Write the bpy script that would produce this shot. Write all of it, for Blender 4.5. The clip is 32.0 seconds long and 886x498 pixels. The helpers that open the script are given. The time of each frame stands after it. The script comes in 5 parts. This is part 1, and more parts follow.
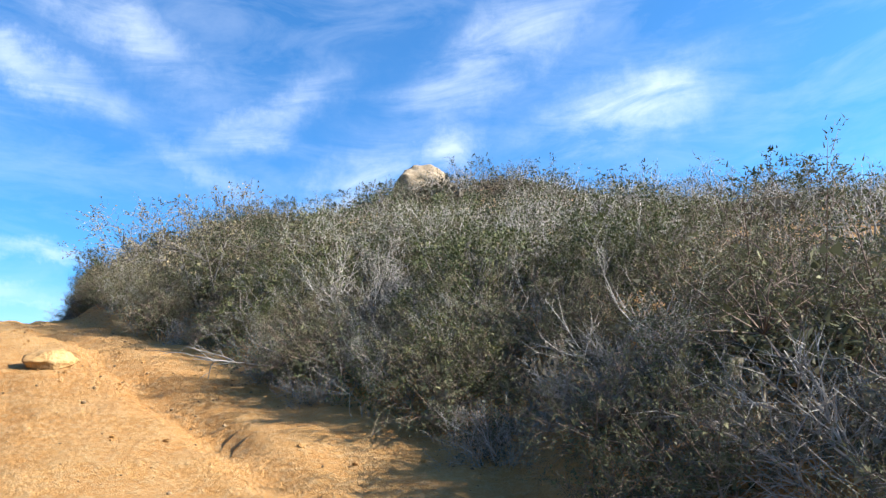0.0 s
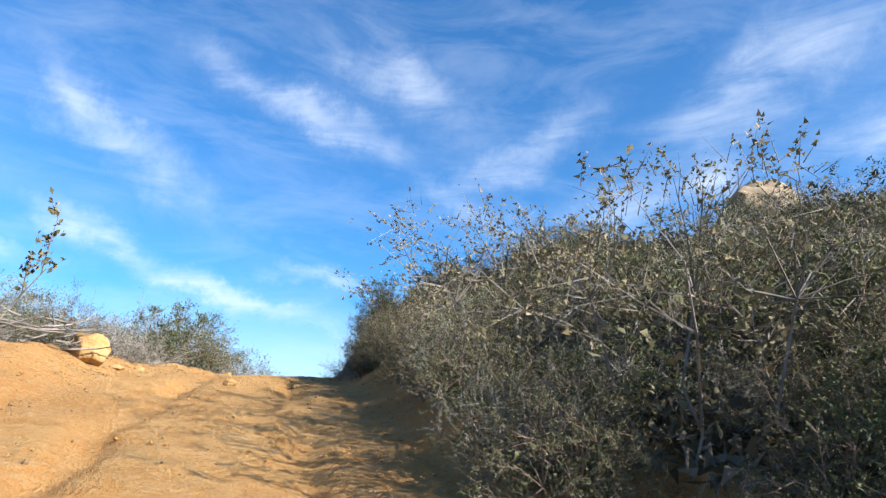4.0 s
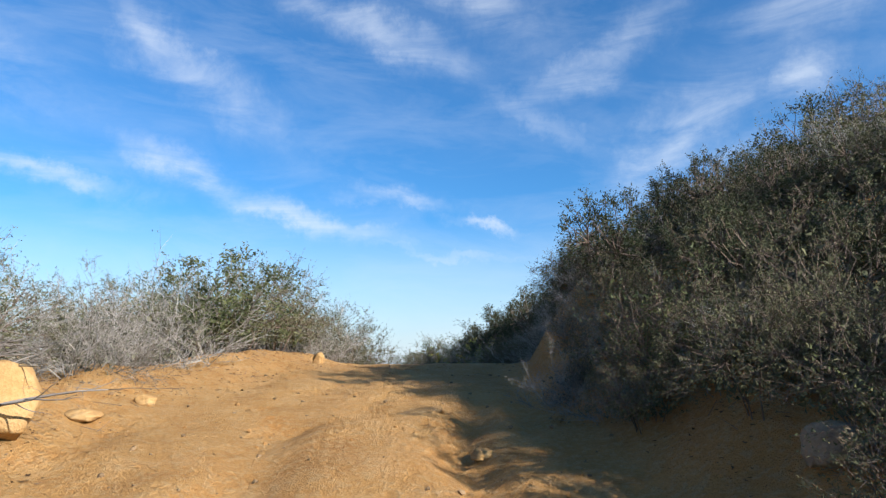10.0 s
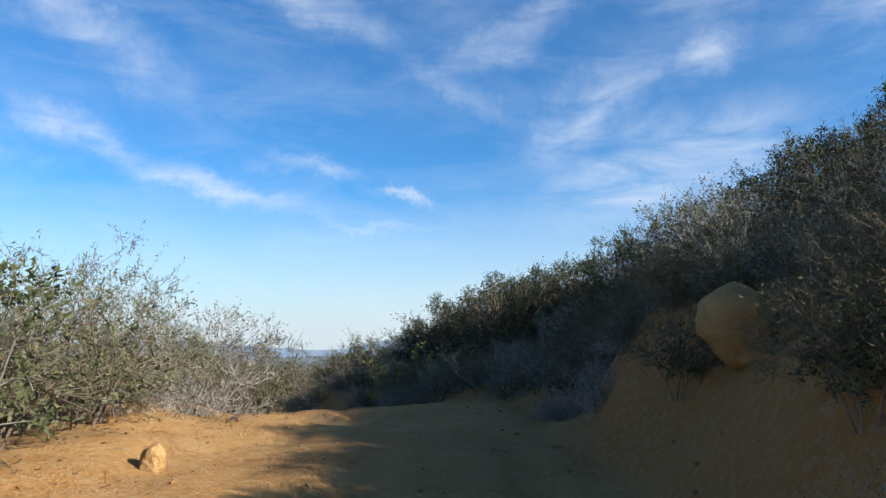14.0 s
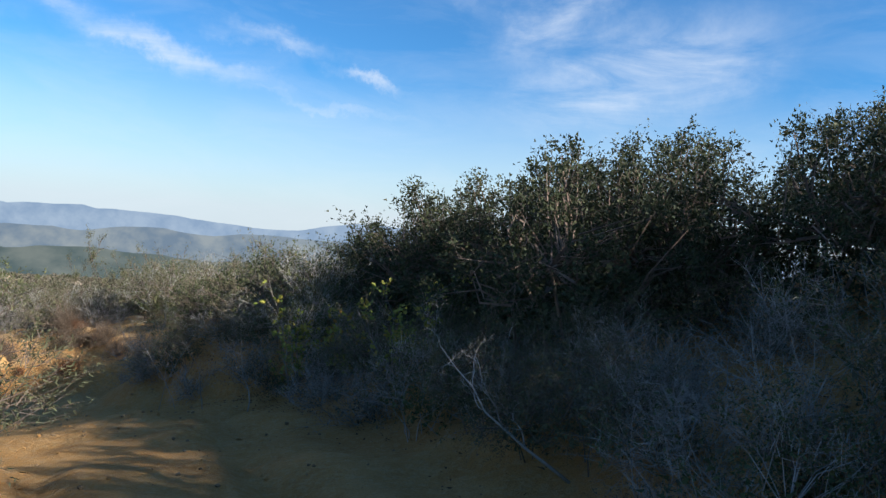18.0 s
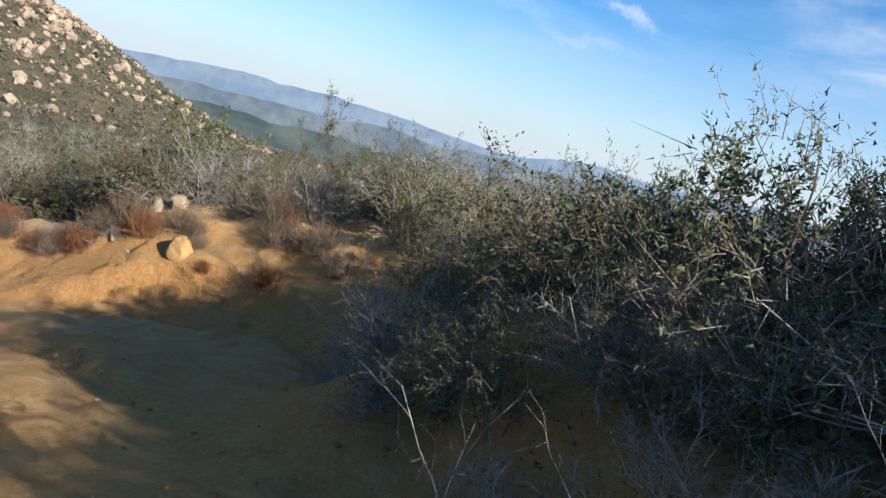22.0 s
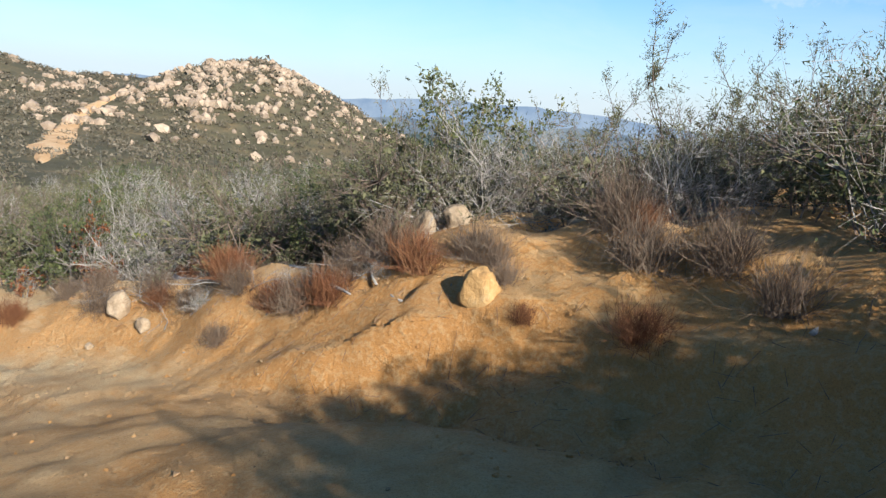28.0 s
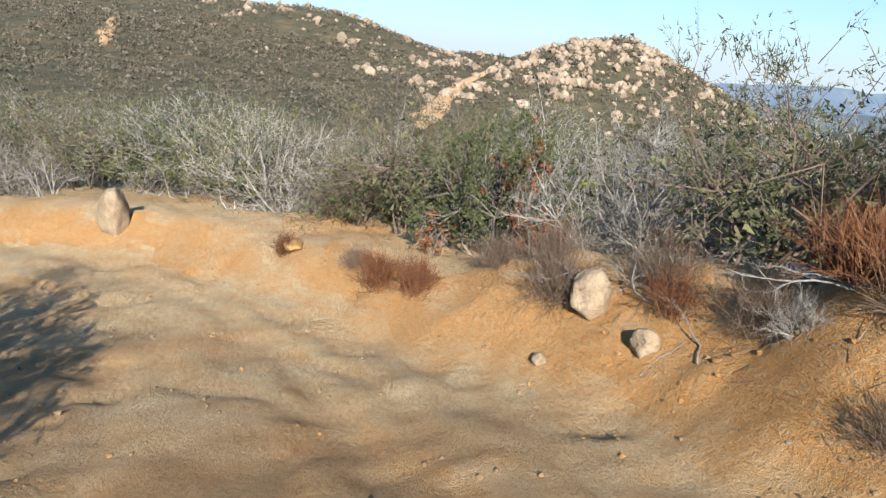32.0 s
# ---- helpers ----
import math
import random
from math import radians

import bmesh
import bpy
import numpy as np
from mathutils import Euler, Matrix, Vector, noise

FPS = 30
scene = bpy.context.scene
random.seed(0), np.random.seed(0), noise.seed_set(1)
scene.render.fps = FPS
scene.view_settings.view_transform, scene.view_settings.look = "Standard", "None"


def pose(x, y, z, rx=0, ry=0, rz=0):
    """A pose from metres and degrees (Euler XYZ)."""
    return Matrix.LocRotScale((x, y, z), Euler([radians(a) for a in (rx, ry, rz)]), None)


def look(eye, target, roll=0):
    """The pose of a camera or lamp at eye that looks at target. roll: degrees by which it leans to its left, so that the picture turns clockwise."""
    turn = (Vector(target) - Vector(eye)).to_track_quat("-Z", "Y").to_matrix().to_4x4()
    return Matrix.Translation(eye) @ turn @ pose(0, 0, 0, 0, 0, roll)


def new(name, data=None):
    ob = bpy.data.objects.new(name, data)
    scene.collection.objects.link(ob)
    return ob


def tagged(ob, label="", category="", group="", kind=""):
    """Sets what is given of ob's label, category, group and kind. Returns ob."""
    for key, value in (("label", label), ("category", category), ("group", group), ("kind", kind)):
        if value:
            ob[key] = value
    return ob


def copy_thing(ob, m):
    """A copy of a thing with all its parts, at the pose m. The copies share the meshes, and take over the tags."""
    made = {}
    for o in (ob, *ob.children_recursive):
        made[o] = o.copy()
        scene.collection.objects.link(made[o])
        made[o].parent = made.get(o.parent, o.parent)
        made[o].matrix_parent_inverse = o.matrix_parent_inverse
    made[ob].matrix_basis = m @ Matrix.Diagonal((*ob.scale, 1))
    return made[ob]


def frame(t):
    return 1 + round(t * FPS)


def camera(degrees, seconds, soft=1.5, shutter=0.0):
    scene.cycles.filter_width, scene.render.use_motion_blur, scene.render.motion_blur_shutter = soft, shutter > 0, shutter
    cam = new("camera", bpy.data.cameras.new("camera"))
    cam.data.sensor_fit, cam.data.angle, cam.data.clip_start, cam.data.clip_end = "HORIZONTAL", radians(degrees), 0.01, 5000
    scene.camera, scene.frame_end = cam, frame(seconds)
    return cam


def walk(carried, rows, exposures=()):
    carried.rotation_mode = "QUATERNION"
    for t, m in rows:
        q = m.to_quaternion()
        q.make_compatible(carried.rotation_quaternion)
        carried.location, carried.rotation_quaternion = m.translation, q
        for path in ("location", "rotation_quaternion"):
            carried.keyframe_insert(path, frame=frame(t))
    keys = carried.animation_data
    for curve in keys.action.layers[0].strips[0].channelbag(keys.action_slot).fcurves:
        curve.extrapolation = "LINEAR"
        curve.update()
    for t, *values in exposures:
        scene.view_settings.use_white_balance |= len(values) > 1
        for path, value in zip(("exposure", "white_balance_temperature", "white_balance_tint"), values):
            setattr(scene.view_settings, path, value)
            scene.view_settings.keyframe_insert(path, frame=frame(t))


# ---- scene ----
cam = camera(65.7, 32.0, soft=1.4)
PATH = [
    (0.0, (0.006, 0.007, 1.498), (0.215, 1.945, 1.945), -4.74),
    (0.5, (-0.118, 1.109, 1.769), (0.033, 3.025, 2.320), -5.90),
    (1.0, (-0.443, 2.028, 1.977), (-0.316, 3.920, 2.613), -2.13),
    (1.5, (-0.711, 2.853, 2.250), (-0.694, 4.768, 2.826), -1.23),
    (2.0, (-1.044, 3.694, 2.486), (-1.184, 5.602, 3.068), -2.49),
    (2.5, (-1.457, 4.511, 2.706), (-1.735, 6.416, 3.248), -2.99),
    (3.0, (-1.934, 5.320, 2.936), (-2.320, 7.214, 3.451), -2.57),
    (3.5, (-2.611, 6.111, 3.107), (-3.059, 7.980, 3.660), 1.64),
    (4.0, (-2.897, 6.644, 3.307), (-3.404, 8.495, 3.868), 1.91),
    (4.5, (-3.064, 6.994, 3.482), (-3.611, 8.839, 4.027), 0.12),
    (5.0, (-3.198, 7.264, 3.635), (-3.777, 9.107, 4.154), -1.97),
    (5.5, (-3.368, 7.559, 3.786), (-3.985, 9.396, 4.281), -2.59),
    (6.0, (-3.680, 7.975, 3.937), (-4.353, 9.792, 4.431), 0.14),
    (6.5, (-3.993, 8.499, 4.068), (-4.721, 10.316, 4.479), -1.10),
    (7.0, (-4.382, 9.050, 4.199), (-5.142, 10.855, 4.603), -1.47),
    (7.5, (-4.819, 9.639, 4.345), (-5.622, 11.427, 4.742), -0.59),
    (8.0, (-5.256, 10.127, 4.484), (-6.071, 11.921, 4.826), 1.52),
    (8.5, (-5.745, 10.726, 4.577), (-6.560, 12.512, 4.960), 3.99),
    (9.0, (-6.172, 11.427, 4.730), (-6.975, 13.227, 5.068), 3.47),
    (9.5, (-6.576, 12.122, 4.884), (-7.342, 13.938, 5.228), 1.83),
    (10.0, (-6.932, 12.828, 4.998), (-7.656, 14.665, 5.316), 0.56),
    (10.5, (-7.414, 13.603, 5.168), (-8.087, 15.449, 5.544), 0.98),
    (11.0, (-7.744, 14.419, 5.300), (-8.415, 16.277, 5.606), -2.31),
    (11.5, (-8.154, 15.144, 5.445), (-8.799, 17.006, 5.789), -0.02),
    (12.0, (-8.516, 15.797, 5.620), (-9.158, 17.662, 5.948), 0.39),
    (12.5, (-8.812, 16.444, 5.730), (-9.433, 18.311, 6.089), 1.19),
    (13.0, (-9.099, 17.034, 5.844), (-9.725, 18.902, 6.190), 4.21),
    (13.5, (-9.339, 17.564, 5.931), (-9.896, 19.465, 6.203), 1.92),
    (14.0, (-9.550, 18.175, 5.987), (-10.049, 20.098, 6.220), -0.34),
    (14.5, (-9.753, 18.678, 6.076), (-10.217, 20.612, 6.286), 1.13),
    (15.0, (-9.906, 19.352, 6.153), (-10.288, 21.310, 6.291), 1.68),
    (15.5, (-10.041, 20.290, 6.241), (-10.368, 22.261, 6.331), 1.68),
    (16.0, (-10.233, 21.372, 6.316), (-10.572, 23.341, 6.407), 1.43),
    (16.5, (-10.553, 22.478, 6.356), (-10.947, 24.436, 6.456), 1.18),
    (17.0, (-11.108, 24.206, 6.397), (-11.504, 26.167, 6.414), 1.09),
    (17.5, (-11.721, 25.558, 6.398), (-12.097, 27.522, 6.359), 3.74),
    (18.0, (-12.206, 26.819, 6.369), (-12.576, 28.783, 6.293), 4.36),
    (18.5, (-12.703, 27.771, 6.321), (-13.073, 29.736, 6.246), 6.42),
    (19.0, (-13.175, 28.735, 6.268), (-13.581, 30.691, 6.169), 7.75),
    (19.5, (-13.708, 29.651, 6.179), (-14.158, 31.597, 6.071), 10.41),
    (20.0, (-14.318, 30.504, 6.007), (-14.810, 32.437, 5.861), 15.25),
    (20.5, (-15.033, 31.394, 5.803), (-15.610, 33.298, 5.599), 19.49),
    (21.0, (-15.837, 32.237, 5.572), (-16.545, 34.085, 5.286), 20.72),
    (21.5, (-16.359, 32.819, 5.509), (-17.139, 34.634, 5.197), 18.70),
    (22.0, (-16.839, 33.232, 5.378), (-17.734, 34.983, 5.012), 15.11),
    (22.5, (-17.173, 33.527, 5.321), (-18.153, 35.215, 4.888), 10.11),
    (23.0, (-17.383, 33.732, 5.271), (-18.451, 35.357, 4.802), 5.01),
    (23.5, (-17.720, 33.976, 5.159), (-18.868, 35.522, 4.619), 1.68),
    (24.0, (-18.100, 34.197, 5.036), (-19.307, 35.686, 4.466), 0.59),
    (24.5, (-18.295, 34.376, 4.993), (-19.543, 35.819, 4.393), -0.42),
    (25.0, (-18.659, 34.583, 4.869), (-19.943, 35.995, 4.271), 0.47),
    (25.5, (-19.104, 34.854, 4.706), (-20.418, 36.250, 4.135), 2.35),
    (26.0, (-19.582, 35.172, 4.534), (-20.916, 36.564, 4.003), 4.28),
    (26.5, (-20.057, 35.501, 4.374), (-21.398, 36.902, 3.886), 5.24),
    (27.0, (-20.502, 35.799, 4.251), (-21.840, 37.215, 3.798), 4.03),
    (27.5, (-20.876, 36.026, 4.147), (-22.235, 37.426, 3.709), 3.68),
    (28.0, (-21.289, 36.210, 4.034), (-22.674, 37.582, 3.587), 4.72),
    (28.5, (-21.892, 36.425, 3.889), (-23.330, 37.735, 3.425), 5.62),
    (29.0, (-22.638, 36.702, 3.670), (-24.132, 37.919, 3.136), 5.14),
    (29.5, (-23.335, 36.783, 3.492), (-24.918, 37.890, 2.973), 7.58),
    (30.0, (-24.044, 36.971, 3.266), (-25.674, 37.972, 2.682), 5.24),
    (30.5, (-24.688, 36.966, 3.077), (-26.388, 37.856, 2.513), 7.06),
    (31.0, (-25.325, 37.000, 2.857), (-27.063, 37.801, 2.277), 5.20),
    (31.5, (-26.179, 37.014, 2.552), (-27.953, 37.704, 1.939), 5.66),
    (32.0, (-26.940, 36.915, 2.365), (-28.774, 37.472, 1.793), 5.08),
]
walk(cam, [(t, look(eye, target, roll)) for t, eye, target, roll in PATH], exposures=[(0.0, 1.82), (3.0, 1.68), (6.0, 1.4), (12.0, 1.15), (17.0, 1.12), (23.0, 1.18), (28.0, 1.25), (32.0, 1.25)])

# ---- light ----
SUN_AZ, SUN_EL = radians(101.0), radians(26.5)
SUN_WAY = Vector((math.sin(SUN_AZ) * math.cos(SUN_EL), math.cos(SUN_AZ) * math.cos(SUN_EL), math.sin(SUN_EL)))
sun = new("sun", bpy.data.lights.new("sun", "SUN"))
sun.data.energy, sun.data.angle, sun.data.color = 5.0, radians(0.55), (1.0, 0.94, 0.86)
sun.matrix_basis = look(SUN_WAY * 50, (0, 0, 0))


class Nodes:
    """A node tree with short calls: add(type, settings, inputs) makes a node and links what is given as sockets."""

    def __init__(self, tree):
        self.tree = tree
        tree.nodes.clear()

    def add(self, kind, inputs=None):
        n = self.tree.nodes.new(kind)
        return self.feed(n, inputs)

    def feed(self, n, inputs):
        for key, value in (inputs or {}).items():
            if isinstance(value, bpy.types.NodeSocket):
                self.tree.links.new(value, n.inputs[key])
            else:
                n.inputs[key].default_value = value
        return n

    def math(self, op, a, b=0.0, clamp=False):
        n = self.add("ShaderNodeMath")
        n.operation, n.use_clamp = op, clamp
        return self.feed(n, {0: a, 1: b}).outputs[0]

    def ramp(self, fac, stops):
        n = self.add("ShaderNodeValToRGB", {"Fac": fac})
        while len(n.color_ramp.elements) < len(stops):
            n.color_ramp.elements.new(0.5)
        for e, (at, c) in zip(n.color_ramp.elements, stops):
            e.position, e.color = at, (*c, 1) if len(c) == 3 else c
        return n.outputs["Color"]

    def mix(self, fac, a, b, blend="MIX"):
        n = self.add("ShaderNodeMix")
        n.data_type, n.blend_type = "RGBA", blend
        for key, value in ((0, fac), (6, a), (7, b)):
            if isinstance(value, bpy.types.NodeSocket):
                self.tree.links.new(value, n.inputs[key])
            else:
                n.inputs[key].default_value = value if key == 0 else (*value, 1)
        return n.outputs[2]

    def noise(self, scale, vector=None, detail=4.0, rough=0.55, distortion=0.0):
        inputs = {"Scale": scale, "Detail": detail, "Roughness": rough, "Distortion": distortion}
        if vector is not None:
            inputs["Vector"] = vector
        return self.add("ShaderNodeTexNoise", inputs).outputs["Fac"]


world = bpy.data.worlds.new("sky")
scene.world = world
world.use_nodes = True
w = Nodes(world.node_tree)
air = w.add("ShaderNodeTexSky")
air.sky_type, air.sun_disc, air.sun_elevation, air.sun_rotation = "NISHITA", False, SUN_EL, SUN_AZ
air.altitude, air.air_density, air.dust_density, air.ozone_density = 400, 1.0, 1.1, 2.2
way = w.add("ShaderNodeTexCoord").outputs["Generated"]
xyz = w.add("ShaderNodeSeparateXYZ", {0: way})
degrees = 57.29578
az = w.math("MULTIPLY", w.math("ARCTAN2", w.math("MULTIPLY", xyz.outputs[0], -1.0), xyz.outputs[1]), degrees)
el = w.math("MULTIPLY", w.math("ARCSINE", xyz.outputs[2]), degrees)
across = w.add("ShaderNodeCombineXYZ", {0: az, 1: el, 2: 0.0}).outputs[0]
drawn = w.add("ShaderNodeMapping", {"Vector": across, "Rotation": (0, 0, radians(-14)), "Scale": (0.05, 0.17, 1)}).outputs[0]
wisp = w.noise(1.6, drawn, 9.0, 0.62, 0.6)
warp_a = w.math("MULTIPLY", w.math("SUBTRACT", w.noise(0.11, across, 6.0, 0.68), 0.5), 13.0)
warp_b = w.math("MULTIPLY", w.math("SUBTRACT", w.noise(0.16, w.add("ShaderNodeVectorMath", {0: across, 1: (71.0, 33.0, 5.0)}).outputs[0], 6.0, 0.68), 0.5), 5.5)
# Cirrus streaks: azimuth and height of the middle, half length, half width, slant, strength.
CIRRUS = [(42, 14.2, 4.6, 1.5, -22, 1.0), (35, 11.8, 9.0, 1.0, -14, 0.9), (52, 13.3, 6.0, 0.8, -9, 0.8), (25, 13.3, 5.0, 0.75, -4, 0.7), (17.5, 11.2, 2.2, 0.5, -12, 0.9), (43, 22.3, 8.0, 2.0, -32, 0.75),
          (29, 27.0, 9.0, 1.6, -16, 0.8), (20, 30, 9, 2.5, -25, 0.6), (8, 24, 8, 2.0, 30, 0.55), (-12, 28, 12, 3.0, 25, 0.6), (14, 20, 6, 1.2, -30, 0.4), (2, 17.5, 6.0, 3.0, 35, 0.8), (-4, 12.5, 9.0, 3.6, 15, 0.95), (-23, 22, 8.0, 2.8, 10, 0.85), (-7, 21, 4.0, 1.8, 20, 0.7), (22, 8.6, 7.0, 0.4, -5, 0.45), (62, 22, 12, 3, -20, 0.6), (70, 9, 18, 1.2, -3, 0.5)]
cloud = None
for ca, ce, long, wide, slant, strength in CIRRUS:
    px = w.math("ADD", w.math("SUBTRACT", ca, az), warp_a)
    py = w.math("ADD", w.math("SUBTRACT", el, ce), warp_b)
    cs, sn = math.cos(radians(slant)), math.sin(radians(slant))
    one = w.math("DIVIDE", w.math("ADD", w.math("MULTIPLY", px, cs), w.math("MULTIPLY", py, sn)), long)
    two = w.math("DIVIDE", w.math("ADD", w.math("MULTIPLY", px, -sn), w.math("MULTIPLY", py, cs)), wide)
    gone = w.math("ADD", w.math("MULTIPLY", one, one), w.math("MULTIPLY", two, two))
    puff = w.math("MULTIPLY", w.math("POWER", 2.718, w.math("MULTIPLY", gone, -1.0)), strength)
    cloud = puff if cloud is None else w.math("MAXIMUM", cloud, puff)
streak = w.ramp(wisp, [(0.34, (0.12, 0.12, 0.12)), (0.64, (1, 1, 1))])
veil = w.math("MULTIPLY", w.ramp(wisp, [(0.42, (0, 0, 0)), (0.80, (1, 1, 1))]), 0.24)
cloud = w.math("MAXIMUM", w.math("MULTIPLY", cloud, streak), veil)
cloud = w.math("MULTIPLY", cloud, 0.8, True)
blue = w.mix(1.0, air.outputs[0], (0.44, 1.03, 1.50), "MULTIPLY")
sky = w.mix(cloud, blue, (6.9, 7.6, 8.6))
haze = w.ramp(xyz.outputs[2], [(0.0, (1, 1, 1)), (0.20, (0, 0, 0))])
sky = w.mix(w.math("MULTIPLY", haze, 0.72), sky, (7.2, 7.8, 8.4))
back = w.add("ShaderNodeBackground", {"Color": sky, "Strength": 0.056})
w.tree.links.new(back.outputs[0], w.add("ShaderNodeOutputWorld").inputs[0])


# ---- materials ----
def material(name):
    m = bpy.data.materials.new(name)
    m.use_nodes = True
    return m, Nodes(m.node_tree)


def finish(n, color, rough, bump=None, strength=0.3, distance=0.02, spec=0.3, metal=0.0):
    inputs = {"Base Color": color if isinstance(color, bpy.types.NodeSocket) else (*color, 1), "Roughness": rough, "Specular IOR Level": spec, "Metallic": metal}
    if bump is not None:
        inputs["Normal"] = n.add("ShaderNodeBump", {"Height": bump, "Strength": strength, "Distance": distance}).outputs[0]
    s = n.add("ShaderNodeBsdfPrincipled", inputs)
    n.tree.links.new(s.outputs[0], n.add("ShaderNodeOutputMaterial").inputs[0])


def spot(n):
    return n.add("ShaderNodeTexCoord").outputs["Object"]


def dirt_material():
    """Orange decomposed granite: packed tan crust, loose ochre sand, grit, and the brush-green of far slopes."""
    m, n = material("dirt")
    p = spot(n)
    big, mid, fine, grit = n.noise(0.35, p, 5), n.noise(2.6, p, 6, 0.6), n.noise(16, p, 5, 0.65), n.noise(90, p, 3, 0.7)
    c = n.ramp(mid, [(0.28, (0.385, 0.190, 0.060)), (0.50, (0.490, 0.274, 0.096)), (0.72, (0.545, 0.338, 0.150))])
    down = n.add("ShaderNodeSeparateXYZ", {0: p}).outputs[0]
    pale = n.math("MULTIPLY", n.ramp(n.math("DIVIDE", down, -40.0), [(0.52, (0, 0, 0)), (0.80, (1, 1, 1))]), n.ramp(mid, [(0.30, (0.45, 0.45, 0.45)), (0.60, (1, 1, 1))]))
    c = n.mix(pale, c, (0.575, 0.450, 0.275))
    steep = n.add("ShaderNodeSeparateXYZ", {0: n.add("ShaderNodeNewGeometry").outputs["True Normal"]}).outputs[2]
    c = n.mix(n.math("MULTIPLY", n.ramp(steep, [(0.80, (1, 1, 1)), (0.965, (0, 0, 0))]), 0.8), c, (0.51, 0.250, 0.078))
    c = n.mix(n.math("MULTIPLY", n.ramp(big, [(0.42, (0, 0, 0)), (0.62, (1, 1, 1))]), 0.6), c, (0.380, 0.180, 0.056))
    c = n.mix(n.math("MULTIPLY", n.ramp(fine, [(0.49, (0, 0, 0)), (0.60, (1, 1, 1))]), 0.5), c, (0.50, 0.350, 0.18))
    c = n.mix(n.math("MULTIPLY", n.ramp(n.noise(42.0, p, 4, 0.7), [(0.40, (1, 1, 1)), (0.50, (0, 0, 0))]), 0.3), c, (0.25, 0.130, 0.050))
    c = n.mix(n.math("MULTIPLY", n.ramp(n.noise(7.0, p, 6, 0.7, 0.8), [(0.28, (1, 1, 1)), (0.40, (0, 0, 0))]), 0.32), c, (0.23, 0.115, 0.042))
    c = n.mix(n.math("MULTIPLY", n.ramp(grit, [(0.55, (0, 0, 0)), (0.68, (1, 1, 1))]), 0.55), c, (0.17, 0.085, 0.032))
    c = n.mix(n.math("MULTIPLY", n.ramp(n.noise(230, p, 2), [(0.60, (0, 0, 0)), (0.66, (1, 1, 1))]), 0.5), c, (0.42, 0.31, 0.18))
    far = n.add("ShaderNodeVectorMath", {0: p, 1: (-14.0, 22.0, 0.0)})
    far.operation = "DISTANCE"
    far = far.outputs["Value"]
    brush = n.ramp(n.noise(0.09, p, 6, 0.7), [(0.30, (0.055, 0.050, 0.030)), (0.52, (0.085, 0.076, 0.046)), (0.70, (0.15, 0.11, 0.06))])
    c = n.mix(n.ramp(n.math("DIVIDE", far, 100.0), [(0.34, (0, 0, 0)), (0.55, (1, 1, 1))]), c, brush)
    h = n.math("ADD", n.math("MULTIPLY", fine, 0.8), n.math("MULTIPLY", grit, 0.5))
    finish(n, c, 0.95, n.math("ADD", h, mid), 0.95, 0.08, 0.12)
    return m


def plain(name, dark, mid, light, scale=6.0, rough=0.9, strength=0.4, distance=0.01, vary=0.0, spec=0.25):
    """A grainy surface in three tones with two scales of variation; vary: how far one object or island differs from the next."""
    m, n = material(name)
    p = spot(n)
    a, b = n.noise(scale, p, 6, 0.62), n.noise(scale * 9, p, 4, 0.65)
    c = n.ramp(n.math("ADD", n.math("MULTIPLY", a, 0.7), n.math("MULTIPLY", b, 0.3)), [(0.30, dark), (0.50, mid), (0.70, light)])
    if vary:
        isle = n.add("ShaderNodeNewGeometry").outputs["Random Per Island"]
        whole = n.add("ShaderNodeObjectInfo").outputs["Random"]
        v = n.math("ADD", n.math("MULTIPLY", isle, 0.6), n.math("MULTIPLY", whole, 0.4))
        c = n.mix(1.0, c, n.ramp(v, [(0.1, (1 - vary,) * 3), (0.9, (1 + vary,) * 3)]), "MULTIPLY")
    finish(n, c, rough, b, strength, distance, spec)
    return m


def leaf_material(name, stops, rough=0.5, through_light=0.14):
    """Leaves: a tone for each leaf, a shift for each plant, and some light let through."""
    m, n = material(name)
    isle = n.add("ShaderNodeNewGeometry").outputs["Random Per Island"]
    whole = n.add("ShaderNodeObjectInfo").outputs["Random"]
    c = n.ramp(n.math("ADD", n.math("MULTIPLY", isle, 0.75), n.math("MULTIPLY", whole, 0.25)), stops)
    s = n.add("ShaderNodeBsdfPrincipled", {"Base Color": c, "Roughness": rough + 0.15, "Specular IOR Level": 0.18})
    t = n.add("ShaderNodeBsdfTranslucent", {"Color": c})
    x = n.add("ShaderNodeMixShader", {0: through_light, 1: s.outputs[0], 2: t.outputs[0]})
    n.tree.links.new(x.outputs[0], n.add("ShaderNodeOutputMaterial").inputs[0])
    return m


DIRT = dirt_material()
GRANITE = plain("granite", (0.15, 0.105, 0.066), (0.27, 0.205, 0.135), (0.39, 0.32, 0.23), 3.2, 0.9, 0.7, 0.03, 0.12)
OCHRE_ROCK = plain("ochre_rock", (0.216, 0.115, 0.043), (0.338, 0.202, 0.079), (0.418, 0.288, 0.144), 2.5, 0.92, 0.7, 0.03)
BARK = plain("grey_bark", (0.075, 0.064, 0.055), (0.15, 0.132, 0.116), (0.25, 0.228, 0.205), 5.0, 0.9, 0.4, 0.004, 0.35)
DEAD = plain("dead_wood", (0.14, 0.126, 0.112), (0.25, 0.23, 0.205), (0.38, 0.355, 0.325), 5.0, 0.9, 0.4, 0.004, 0.35)
BROWN_TWIG = plain("brown_twig", (0.066, 0.045, 0.034), (0.125, 0.090, 0.070), (0.20, 0.155, 0.122), 5.0, 0.9, 0.4, 0.004, 0.35)
